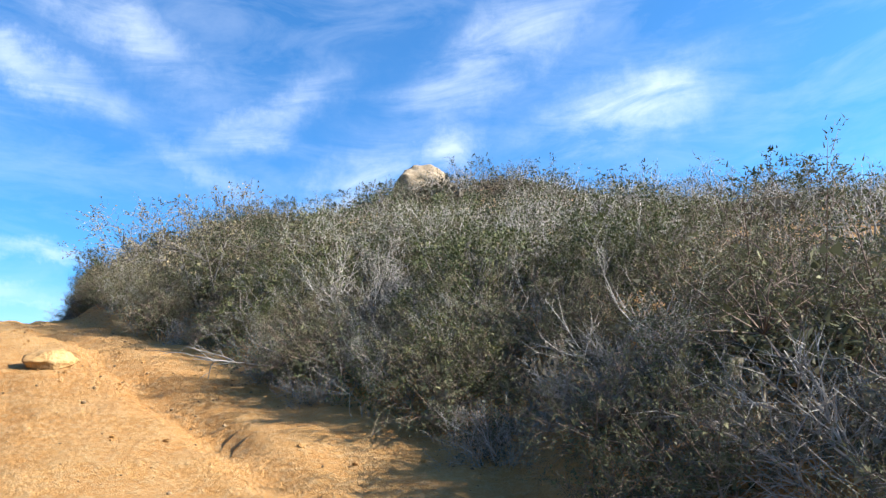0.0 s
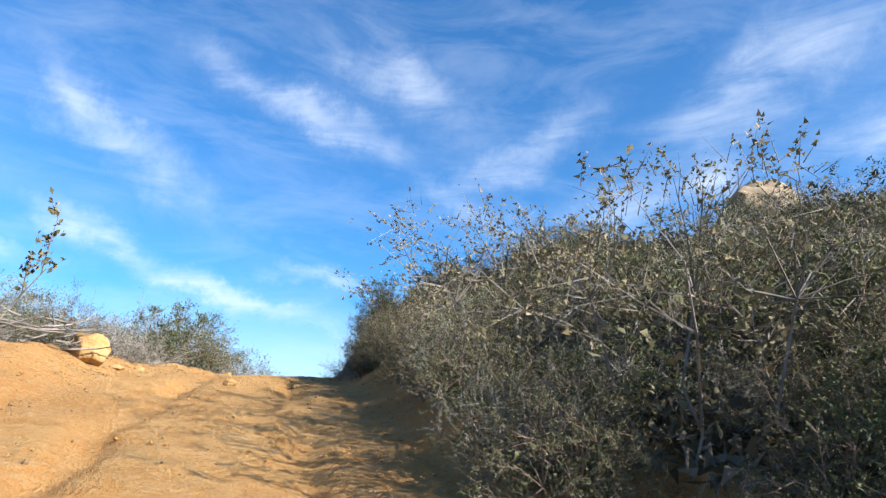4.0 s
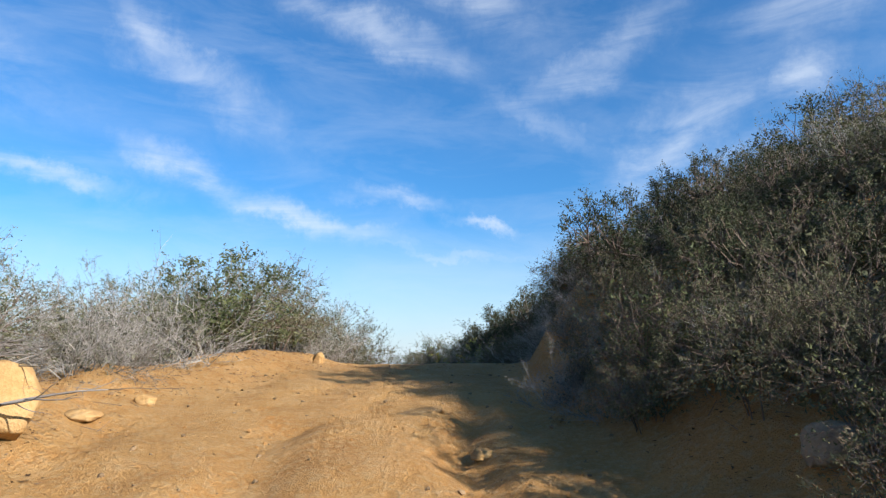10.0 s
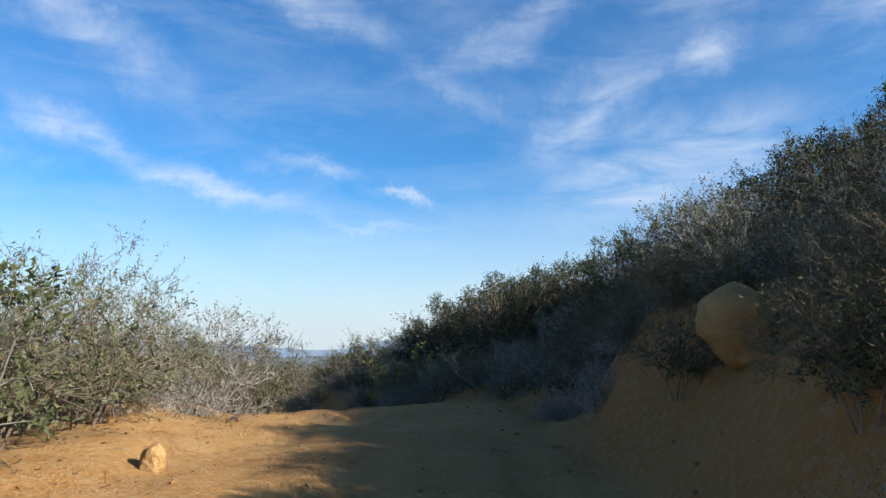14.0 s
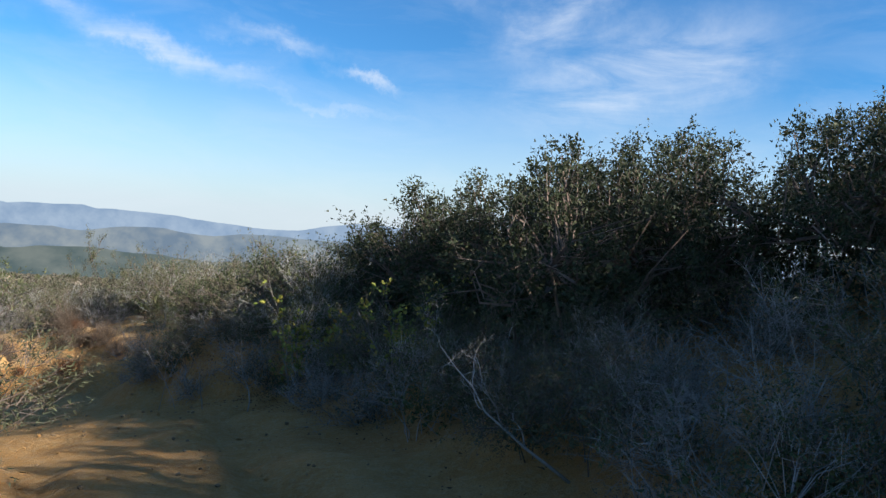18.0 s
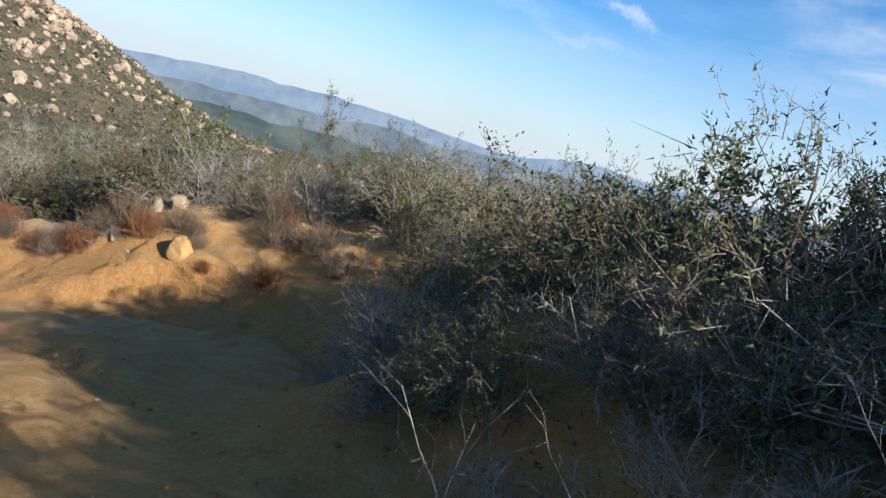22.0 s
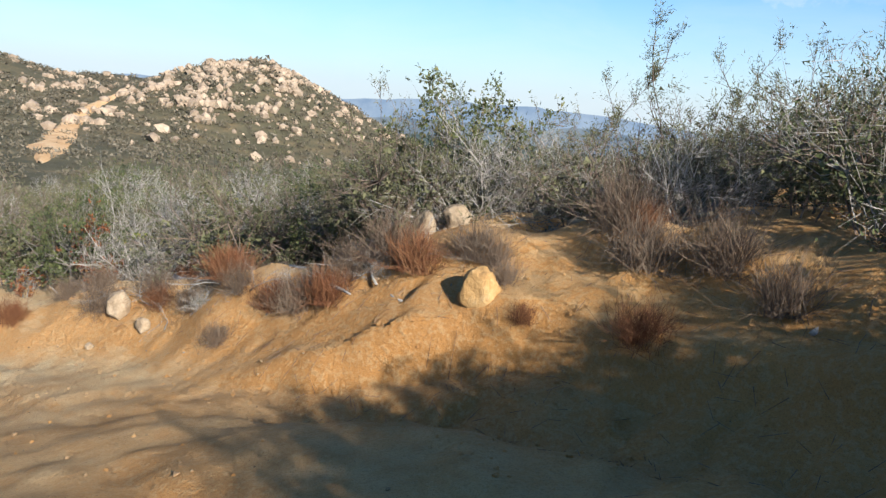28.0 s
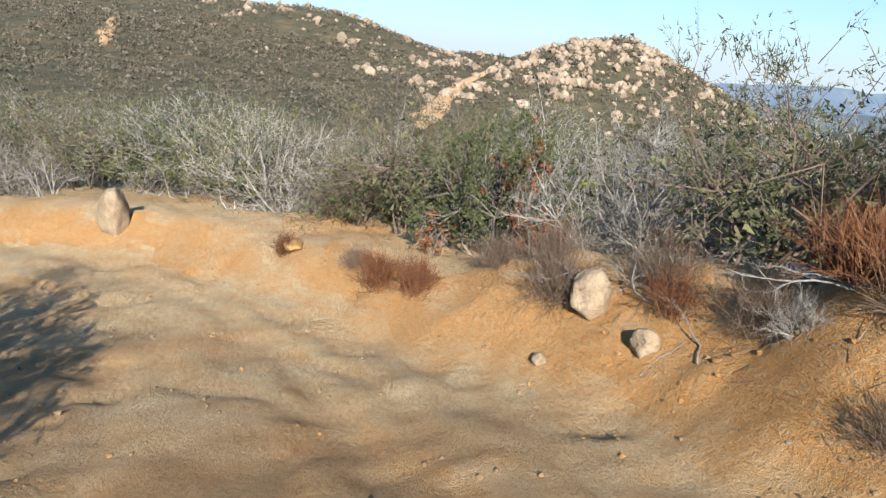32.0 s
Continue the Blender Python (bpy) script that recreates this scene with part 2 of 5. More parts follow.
SUMAC = leaf_material("sumac_leaf", [(0.0, (0.034, 0.043, 0.018)), (0.45, (0.064, 0.078, 0.030)), (0.85, (0.108, 0.116, 0.046)), (1.0, (0.20, 0.145, 0.060))])
CHAMISE = leaf_material("chamise_leaf", [(0.0, (0.040, 0.044, 0.024)), (0.5, (0.092, 0.094, 0.048)), (1.0, (0.180, 0.172, 0.090))], 0.6)
OAK = leaf_material("oak_leaf", [(0.0, (0.022, 0.030, 0.014)), (0.5, (0.044, 0.054, 0.024)), (0.9, (0.080, 0.084, 0.040)), (1.0, (0.176, 0.136, 0.064))])
SAGE = leaf_material("sage_leaf", [(0.0, (0.058, 0.055, 0.039)), (0.5, (0.104, 0.098, 0.068)), (1.0, (0.169, 0.159, 0.111))], 0.7)
RED_LEAF = leaf_material("red_leaf", [(0.0, (0.07, 0.024, 0.013)), (0.5, (0.15, 0.05, 0.022)), (0.8, (0.20, 0.09, 0.035)), (1.0, (0.13, 0.14, 0.04))])
YELLOW_LEAF = leaf_material("yellowing_leaf", [(0.0, (0.10, 0.13, 0.03)), (0.45, (0.20, 0.22, 0.045)), (0.75, (0.30, 0.24, 0.05)), (1.0, (0.34, 0.11, 0.03))])
RUST_GRASS = leaf_material("rust_grass", [(0.0, (0.075, 0.030, 0.017)), (0.5, (0.143, 0.056, 0.026)), (1.0, (0.225, 0.120, 0.060))], 0.7)
TAN_GRASS = leaf_material("tan_grass", [(0.0, (0.085, 0.055, 0.036)), (0.5, (0.143, 0.101, 0.072)), (1.0, (0.221, 0.176, 0.130))], 0.7)
LITTER = leaf_material("leaf_litter", [(0.0, (0.035, 0.020, 0.012)), (0.5, (0.080, 0.048, 0.027)), (1.0, (0.17, 0.11, 0.065))], 0.8, 0.1)
DRY_LEAF = leaf_material("dry_leaf", [(0.0, (0.060, 0.062, 0.030)), (0.5, (0.125, 0.112, 0.060)), (1.0, (0.26, 0.205, 0.125))], 0.6)
TAN_STONE = plain("tan_stone", (0.12, 0.075, 0.04), (0.20, 0.13, 0.07), (0.28, 0.20, 0.12), 9.0, 0.9, 0.5, 0.01, 0.2)
FAR_ROCK = plain("far_granite", (0.15, 0.105, 0.07), (0.26, 0.195, 0.138), (0.35, 0.28, 0.205), 0.5, 0.9, 0.7, 0.1, 0.25)
BRUSH = leaf_material("far_brush", [(0.0, (0.050, 0.044, 0.029)), (0.5, (0.094, 0.081, 0.056)), (1.0, (0.172, 0.147, 0.112))], 0.8, 0.1)


def haze_backdrop_material(name, low, high):
    """Hills tens of kilometres away: a plain backdrop, its bright haze painted in, that glows faintly."""
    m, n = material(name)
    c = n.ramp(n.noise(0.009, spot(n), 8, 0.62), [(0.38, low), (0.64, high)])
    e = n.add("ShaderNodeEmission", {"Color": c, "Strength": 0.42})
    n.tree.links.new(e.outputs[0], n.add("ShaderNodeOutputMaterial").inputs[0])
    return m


# ---- the lie of the land ----
def lattice(ix, iy, seed):
    h = (ix * 374761393 + iy * 668265263 + seed * 974634777) & 0x7FFFFFFF
    h = ((h ^ (h >> 13)) * 1274126177) & 0x7FFFFFFF
    return ((h ^ (h >> 16)) & 0xFFFF) / 65535.0


def bumps(x, y, size, seed=0, octaves=3, keep=0.5):
    """Smooth value noise from -1 to 1 with features of that size."""
    total, amp, norm = 0.0, 1.0, 0.0
    for k in range(octaves):
        u, v = np.asarray(x) / size, np.asarray(y) / size
        ix, iy = np.floor(u).astype(np.int64), np.floor(v).astype(np.int64)
        fx, fy = u - ix, v - iy
        fx, fy = fx * fx * (3 - 2 * fx), fy * fy * (3 - 2 * fy)
        a, b = lattice(ix, iy, seed + k), lattice(ix + 1, iy, seed + k)
        c, d = lattice(ix, iy + 1, seed + k), lattice(ix + 1, iy + 1, seed + k)
        total = total + amp * (2 * ((a * (1 - fx) + b * fx) * (1 - fy) + (c * (1 - fx) + d * fx) * fy) - 1)
        norm, amp, size = norm + amp, amp * keep, size / 2
    return total / norm


def smooth(a, b, x):
    f = np.clip((x - a) / (b - a), 0, 1)
    return f * f * (3 - 2 * f)


EYE_HEIGHT = 1.5
# The track: its run-in, the line driven, and its way on down; u counts along it.
TRACK = [(-6.0, 2.6, -16.0, -3.4), (-3.0, 1.0, -6.0, -1.4)]
TRACK += [(r[0], r[1][0], r[1][1], r[1][2] - EYE_HEIGHT) for r in PATH[::2]]
TRACK += [(33.5, -29.6, 36.9, 0.15), (35.0, -32.3, 36.8, -0.62), (37.5, -36.0, 35.6, -1.15), (40.0, -39.6, 33.0, -1.75), (44.0, -43.0, 28.0, -2.6), (52.0, -47.0, 18.0, -4.5)]
TRACK = np.array(TRACK)
LINE = np.concatenate([TRACK[i] + (TRACK[i + 1] - TRACK[i]) * np.linspace(0, 1, 9)[:-1, None] for i in range(len(TRACK) - 1)])
for _ in range(24):
    LINE[1:-1] = 0.25 * LINE[:-2] + 0.5 * LINE[1:-1] + 0.25 * LINE[2:]
paced = np.r_[0, np.cumsum(np.linalg.norm(np.diff(LINE[:, 1:3], axis=0), axis=1))]
steps = np.arange(0, paced[-1], 0.3)
LINE = np.column_stack([np.interp(steps, paced, LINE[:, k]) for k in range(4)])

# Along the track: u, then foot of the bank from the middle, its rise, its width, and the slope behind it.
RIGHT = np.array([(-6, 2.2, .4, 1.2, .20), (2, 2.1, .45, 1.2, .25), (6, 2.1, .5, 1.2, .30), (10, 1.8, .6, 1.2, .31), (13, 1.7, .6, 1.4, .32), (14.6, 1.4, .9, 1.2, .40), (15.5, 1.0, 1.3, .95, .34), (16.9, 1.0, 1.3, .95, .36), (17.8, 1.6, .9, 1.3, .38),
                  (19, 1.9, .6, 1.3, .32), (21, 2.2, .5, 1.3, .18), (23, 2.2, .5, 1.2, .05), (24.5, 1.7, .8, 1.0, -.05), (25.6, 1.6, .95, 1.0, -.05), (26.6, 2.8, .9, 1.3, -.05), (28, 4.5, .9, 1.4, -.02), (29.5, 4.7, 1.1, 1.6, .0), (31, 4.45, 1.45, 2.0, .03), (32, 3.1, 1.45, 2.3, .0), (32.8, 2.5, 1.35, 2.3, -.04), (34.2, 2.0, .95, 1.9, -.06), (36, 1.5, .6, 1.5, -.05), (39, 1.0, .6, 1.2, -.08), (52, 1.4, .4, 1.5, -.2)])
LEFT = np.array([(-6, 3.4, .4, 1.5, .05), (4, 3.2, .5, 1.5, .05), (9, 2.0, .45, 1.2, .03), (13, 1.9, .35, 1.2, -.03), (16, 1.9, .25, 1.2, -.03), (20, 2.2, .3, 1.2, .06), (24, 3.0, .4, 1.5, .12), (30, 3.2, .5, 1.6, .16), (36, 3.0, .5, 1.6, .18), (52, 3, .5, 1.6, .18)])


def along(x, y):
    """Soft foot on the track: u, height of the track, signed distance from its middle (right of it is positive), and plain distance."""
    x, y = np.asarray(x, float).ravel(), np.asarray(y, float).ravel()
    u, z, d = np.empty_like(x), np.empty_like(x), np.empty_like(x)
    tang = np.gradient(LINE[:, 1:3], axis=0)
    tang /= np.linalg.norm(tang, axis=1)[:, None]
    for a in range(0, len(x), 40000):
        s = slice(a, a + 40000)
        dx, dy = x[s, None] - LINE[None, :, 1], y[s, None] - LINE[None, :, 2]
        q = dx * dx + dy * dy
        near = q.argmin(1)
        m = q.min(1)
        wgt = 1.0 / (q + 0.15 + 0.03 * m[:, None]) ** 3
        wgt /= wgt.sum(1)[:, None]
        u[s], z[s] = (wgt * LINE[None, :, 0]).sum(1), (wgt * LINE[None, :, 3]).sum(1)
        k = np.arange(len(near))
        side = np.sign(dx[k, near] * tang[near, 1] - dy[k, near] * tang[near, 0])
        d[s] = side * np.sqrt(m)
    return u, z, d


def land(x, y):
    """Height of the ground."""
    shape = np.shape(x)
    x, y = np.asarray(x, float).ravel(), np.asarray(y, float).ravel()
    u, z, d = along(x, y)
    a = np.abs(d)
    h = np.zeros_like(x)
    for table, mask in ((RIGHT, d >= 0), (LEFT, d < 0)):
        foot, rise, wide, slope = (np.interp(u, table[:, 0], table[:, k]) for k in range(1, 5))
        wob = 0.35 * bumps(x, y, 2.2, 5)
        cut = smooth(26.5, 28, u) * (1 - smooth(31.2, 33.4, u)) * (d > 0)
        wob = wob * (1 - 0.75 * cut) + cut * 0.07 * bumps(x, y, 0.5, 51, 3, 0.6)
        lift = (1 - 0.42 * cut) * smooth(foot + wob, foot + wide + wob, a) + 0.42 * cut * smooth(foot + wob - 0.1, foot + wob + 0.28, a)
        back = np.maximum(a - foot - wide, 0)
        back = np.where(slope > 0, 13.0 * (1 - np.exp(-back / 13.0)) * 1.15, np.minimum(back, 24))
        h = np.where(mask, rise * lift * (1 + 0.25 * bumps(x, y, 1.1, 9)) + slope * back, h)
    # A gully under the outer bank of the bend, wheel ruts, and crests of packed earth along the way.
    gully = smooth(26, 27.5, u) * (1 - smooth(31, 32.6, u)) * np.exp(-((d - np.interp(u, (24, 27.5, 29.5, 31, 32, 34), (1.7, 3.2, 4.0, 3.4, 2.4, 1.3))) / 0.5) ** 2)
    h = h - 0.36 * gully
    ripple = smooth(19, 22, u) * (1 - smooth(33, 36, u)) * np.exp(-(a / 2.6) ** 2)
    h = h + (0.15 - 0.10 * smooth(29, 32.5, u)) * ripple * bumps(u * 0.55, d * 1.5, 1.0, 31, 2, 0.35)
    ruts = np.exp(-((d - 0.75 + 0.25 * bumps(x, y, 2.0, 3)) / 0.17) ** 2) + np.exp(-((d + 0.75 + 0.3 * bumps(x, y, 1.7, 4)) / 0.18) ** 2)
    deep = 1 + 0.25 * smooth(7, 9, u) * (1 - smooth(13, 15, u))
    h = h - 0.13 * (1 - 0.6 * smooth(29, 32, u)) * deep * ruts * smooth(-0.3, 0.5, bumps(x, y, 3.5, 8) + 0.2)
    rough = np.minimum(0.35 + a * 0.22, 1.4)
    h = h + 0.13 * rough * bumps(x, y, 1.6, 12, 4, 0.55) + 0.030 * bumps(x, y, 0.45, 21, 3)
    rill = 1 - np.abs(bumps(u * 0.9, d * 1.3, 1.0, 63, 2, 0.4))
    h = h - 0.04 * smooth(0.80, 1.0, rill) * (1 - smooth(2.2, 3.2, a))
    crumbs = np.maximum(bumps(x, y, 0.28, 77, 3, 0.6), 0) ** 2
    h = h + 0.06 * crumbs * smooth(0.2, 1.8, a) + 0.05 * bumps(x, y, 0.30, 83, 3, 0.65) * smooth(2.4, 3.0, a) * smooth(26, 28, u) * (d > 0) * (1 - smooth(6, 8, a)) - 0.10 * (1 - 0.6 * smooth(31, 33, u)) * smooth(0.15, 0.6, bumps(u * 5.0 + 0.6 * bumps(x, y, 0.6, 19, 2), d * 0.9, 1.0, 51, 3, 0.6)) * smooth(2.0, 3.0, a) * (1 - smooth(4.5, 6.0, a)) * smooth(20, 23, u) * (1 - smooth(34, 36, u)) * (d > 0)
    h = h + 0.95 * np.exp(-((x + 18.8) / 1.0) ** 2 - ((y - 37.75) / 1.0) ** 2)
    near = z + h + 4.5 * np.exp(-((x - 4.5) ** 2 + (y - 39.5) ** 2) / 90)
    # Far country: a saddle, rock-strewn hills over it, and a valley that falls away ahead.
    px, py = x + 14, y - 24
    r = np.hypot(px, py)
    fall = np.maximum(-0.45 * px + 0.9 * py - 60, 0)
    base = -11.0 - 0.085 * np.minimum(fall, 900) - 0.13 * np.maximum(r - 520, 0).clip(0, 1500) + 1.6 * bumps(x, y, 30, 40, 4)

    def hill(cx, cy, top, sx, sy, turn):
        c, s = math.cos(turn), math.sin(turn)
        a1, b1 = (x - cx) * c + (y - cy) * s, -(x - cx) * s + (y - cy) * c
        return top * np.exp(-((a1 / sx) ** 2 + (b1 / sy) ** 2) ** 0.85)

    far = base + hill(-283, 186, 38, 52, 62, 0.5) + hill(-430, 186, 24, 70, 55, 0) + hill(-395, 78, 27, 80, 60, 0.2) + hill(-300, -10, 12, 80, 60, 0.5) + hill(-560, 0, 50, 150, 150, 0) + 2.5 * bumps(x, y, 45, 61, 3)
    east = smooth(0, 60, px + 0.2 * py) * 14.0 * (1 - smooth(120, 300, r))
    f = smooth(22, 75, r - 26)
    out = near * (1 - f) + (far + east) * f
    return out.reshape(shape)


def spread(parts, step, limit, grow):
    """Grid lines: close together over the given stretches, ever wider beyond them."""
    core = [v for lo, hi, gap in parts for v in np.arange(lo, hi - 1e-6, gap)] + [parts[-1][1]]
    left, right, s = [core[0]], [core[-1]], step
    while right[-1] < limit:
        s *= grow
        right.append(right[-1] + s)
        left.append(left[-1] - s)
    return np.array(left[:0:-1] + core + right[1:])


def mesh_object(name, verts, faces, mat, parent=None, label="", shade=True):
    me = bpy.data.meshes.new(name)
    me.from_pydata(verts, [], faces)
    if shade:
        me.shade_smooth()
    me.materials.append(mat)
    ob = new(name, me)
    ob.parent = parent
    return tagged(ob, label)


def grid_faces(nx, ny):
    i = np.arange(nx * ny).reshape(ny, nx)
    return np.stack([i[:-1, :-1], i[:-1, 1:], i[1:, 1:], i[1:, :-1]], -1).reshape(-1, 4)


xs = spread([(-41.0, -34.0, 0.14), (-34.0, -20.0, 0.09), (-20.0, 2.0, 0.13)], 0.14, 4200, 1.15)
ys = spread([(0.0, 36.0, 0.13), (36.0, 43.5, 0.09), (43.5, 46.0, 0.13)], 0.14, 4200, 1.15)
gx, gy = np.meshgrid(xs, ys)
gz = land(gx, gy)
ground = mesh_object("ground", np.stack([gx.ravel(), gy.ravel(), gz.ravel()], 1).tolist(), grid_faces(len(xs), len(ys)).tolist(), DIRT)
tagged(ground, "rutted ochre dirt track and brushy hillsides", "ground", kind="structure")


def sheet(x, y):
    """Height of the ground mesh itself, between its grid lines."""
    i = np.clip(np.searchsorted(xs, x) - 1, 0, len(xs) - 2)
    j = np.clip(np.searchsorted(ys, y) - 1, 0, len(ys) - 2)
    a, b = (x - xs[i]) / (xs[i + 1] - xs[i]), (y - ys[j]) / (ys[j + 1] - ys[j])
    return (gz[j, i] * (1 - a) + gz[j, i + 1] * a) * (1 - b) + (gz[j + 1, i] * (1 - a) + gz[j + 1, i + 1] * a) * b


def at_ground(x, y, sink=0.0):
    return float(land(np.array([x]), np.array([y]))[0]) - sink


# ---- plants ----
def tri_mesh(name, v, f, mats, index=None):
    """A large mesh of triangles, filled from arrays."""
    me = bpy.data.meshes.new(name)
    me.vertices.add(len(v))
    me.vertices.foreach_set("co", np.ascontiguousarray(v, np.float32).ravel())
    me.loops.add(len(f) * 3)
    me.loops.foreach_set("vertex_index", np.ascontiguousarray(f, np.int32).ravel())
    me.polygons.add(len(f))
    me.polygons.foreach_set("loop_start", np.arange(0, len(f) * 3, 3, dtype=np.int32))
    for m in mats:
        me.materials.append(m)
    if index is not None:
        me.polygons.foreach_set("material_index", np.ascontiguousarray(index, np.int32))
    me.update(calc_edges=True)
    me.validate()
    return new(name, me)


def thing(name, label, category, group="", kind=""):
    return tagged(new(name), label, category, group, kind)


def grow(rng, stems, height, radius, kids, twigs, thick=0.02, wiggle=0.2, twig=0.24, bare=0.25, fill=0.75):
    """A mound of branching stems: limbs as (p, q, r, s), and fine twigs as (p, q, r)."""
    limbs, fine = [], []

    def unit(v):
        return v / (np.linalg.norm(v) + 1e-9)

    def run(p, way, length, steps, r, level):
        at = np.array(p, float)
        for k in range(steps):
            way = unit(way + rng.normal(0, wiggle, 3) + (0, 0, 0.12))
            q = at + way * length / steps
            limbs.append((at, q, r * (1 - 0.65 * k / steps), r * (1 - 0.65 * (k + 1) / steps)))
            if (k + 1) / steps > (bare if level == 0 else 0.1):
                for _ in range(rng.poisson((kids if level == 0 else twigs) / steps)):
                    f = rng.random()
                    side = unit(np.cross(way, rng.normal(0, 1, 3)))
                    turn = unit(way * rng.uniform(0.5, 1.1) + side * rng.uniform(0.4, 1.0))
                    foot = at * (1 - f) + q * f
                    if level == 0:
                        run(foot, turn, height * rng.uniform(0.22, 0.48), 2, r * 0.5, 1)
                    else:
                        fine.append((foot, foot + (turn + rng.normal(0, 0.15, 3)) * twig * rng.uniform(0.5, 1.3), max(r * 0.5, 0.0022)))
            at = q

    for k in range(stems):
        a = 2 * math.pi * (k * 0.618 + 0.3 * rng.random())
        tilt = math.acos(1 - 0.96 * ((k + 0.5) / stems) ** 0.8) if stems > 1 else rng.uniform(0.04, 0.3)
        way = np.array([math.sin(tilt) * math.cos(a), math.sin(tilt) * math.sin(a), math.cos(tilt)])
        length = rng.uniform(fill, 1.06) / math.hypot(math.sin(tilt) / radius, math.cos(tilt) / height)
        run((0.1 * math.cos(a), 0.1 * math.sin(a), -0.15), unit(way + (0, 0, 0.25)), length, 4, thick * rng.uniform(0.7, 1.25), 0)
    return limbs, fine


def sticks(segs):
    """Three-sided tapered sticks as vertices and faces."""
    p, q = np.array([s[0] for s in segs]), np.array([s[1] for s in segs])
    r = np.array([s[2] for s in segs])
    w = q - p
    w /= np.linalg.norm(w, axis=1)[:, None] + 1e-9
    a = np.cross(w, np.where(np.abs(w[:, 2:]) > 0.9, (1.0, 0, 0), (0, 0, 1.0)))
    a /= np.linalg.norm(a, axis=1)[:, None]
    b = np.cross(w, a)
    ends = [(p, r)] + ([(q + w * 0.004, np.array([s[3] for s in segs]))] if len(segs[0]) > 3 else [])
    rings = [c + (a * math.cos(g) + b * math.sin(g)) * rad[:, None] for c, rad in ends for g in (0.0, 2.094, 4.189)]
    if len(ends) == 2:
        i = np.arange(len(segs))[:, None] * 6
        f = [i + np.array([k, (k + 1) % 3, 3 + (k + 1) % 3, 3 + k]) for k in range(3)]
    else:
        rings.append(q)
        i = np.arange(len(segs))[:, None] * 4
        f = [i + np.array([k, (k + 1) % 3, 3]) for k in range(3)]
    return np.stack(rings, 1).reshape(-1, 3), np.concatenate(f, 0)


def leaves(rng, fine, each, size, wide, scatter, folded=True):
    """Small blades along the twigs, folded along the middle or plain."""
    p = np.repeat(np.array([e[0] for e in fine]), each, 0)
    q = np.repeat(np.array([e[1] for e in fine]), each, 0)
    n = len(p)
    base = p + (q - p) * rng.uniform(0.25, 1.05, (n, 1)) + rng.normal(0, scatter, (n, 3))
    w = (q - p) / (np.linalg.norm(q - p, axis=1)[:, None] + 1e-9) * 0.8 + rng.normal(0, 0.6, (n, 3))
    w /= np.linalg.norm(w, axis=1)[:, None]
    s = np.cross(w, rng.normal(0, 1, (n, 3)))
    s /= np.linalg.norm(s, axis=1)[:, None]
    k = np.cross(w, s)
    length = size * rng.uniform(0.6, 1.3, (n, 1))
    mid = base + w * length * 0.5
    if not folded:
        v = np.stack([base - s * length * wide, base + s * length * wide, base + w * length], 1).reshape(-1, 3)
        return v, np.arange(n * 3).reshape(-1, 3)
    v = np.stack([base, mid + s * length * wide + k * length * 0.12, base + w * length, mid - s * length * wide + k * length * 0.12], 1).reshape(-1, 3)
    i = np.arange(n)[:, None] * 4
    return v, np.concatenate([i + np.array([0, 1, 2]), i + np.array([0, 2, 3])], 0)


def two_tone(name, a, b, mats, parent):
    """One mesh of twigs and leaves with a material for each."""
    (va, fa), (vb, fb) = a, b
    faces = fa.tolist() + (fb + len(va)).tolist()
    ob = mesh_object(name, np.concatenate([va, vb]).tolist(), faces, mats[0], parent, shade=False)
    ob.data.materials.append(mats[1])
    ob.data.polygons.foreach_set("material_index", [0] * len(fa) + [1] * len(fb))
    return ob


def put_mesh(name, v, f, mat, parent, label=""):
    return mesh_object(name, v.tolist(), f.tolist(), mat, parent, label, shade=False)


def shrub(seed, label, wood, leaf, stems, height, radius, kids, twigs, each, size, wide, scatter=0.02, share=1.0, name="shrub", category="shrub", group="chaparral shrubs", inner=300, shoots=0, **more):
    rng = np.random.default_rng(seed)
    limbs, fine = grow(rng, stems, height, radius, kids, twigs, **more)
    ob = thing(name, label, category, group)
    v, f = sticks(limbs)
    put_mesh("trunk", v, f, wood, ob)
    leafy = [fine[i] for i in rng.permutation(len(fine))[: max(1, int(len(fine) * share))]]
    high = [s for s in limbs if s[1][2] > 0.62 * height]
    for k in range(shoots if high else 0):
        foot = high[rng.integers(len(high))][1]
        tip = foot + rng.normal(0, 0.07, 3) + (0, 0, rng.uniform(0.08, 0.26))
        fine.append((foot, tip, 0.004))
        leafy += [fine[-1]] * 3
    lv, lf = leaves(rng, leafy, each, size, wide, scatter, False)
    if inner:
        c = np.array([e[1] for e in fine])[rng.integers(0, len(fine), inner)] * rng.uniform(0.2, 0.8, (inner, 1)) + (0, 0, 0.1)
        tri = (c[:, None] + rng.normal(0, 0.027, (inner, 3, 3))).reshape(-1, 3)
        base = len(lv)
        lv = np.concatenate([lv, tri])
        lf = np.concatenate([lf, np.arange(inner * 3).reshape(-1, 3) + base])
    two_tone("crown", sticks(fine), (lv, lf), (wood, leaf), ob)
    return ob


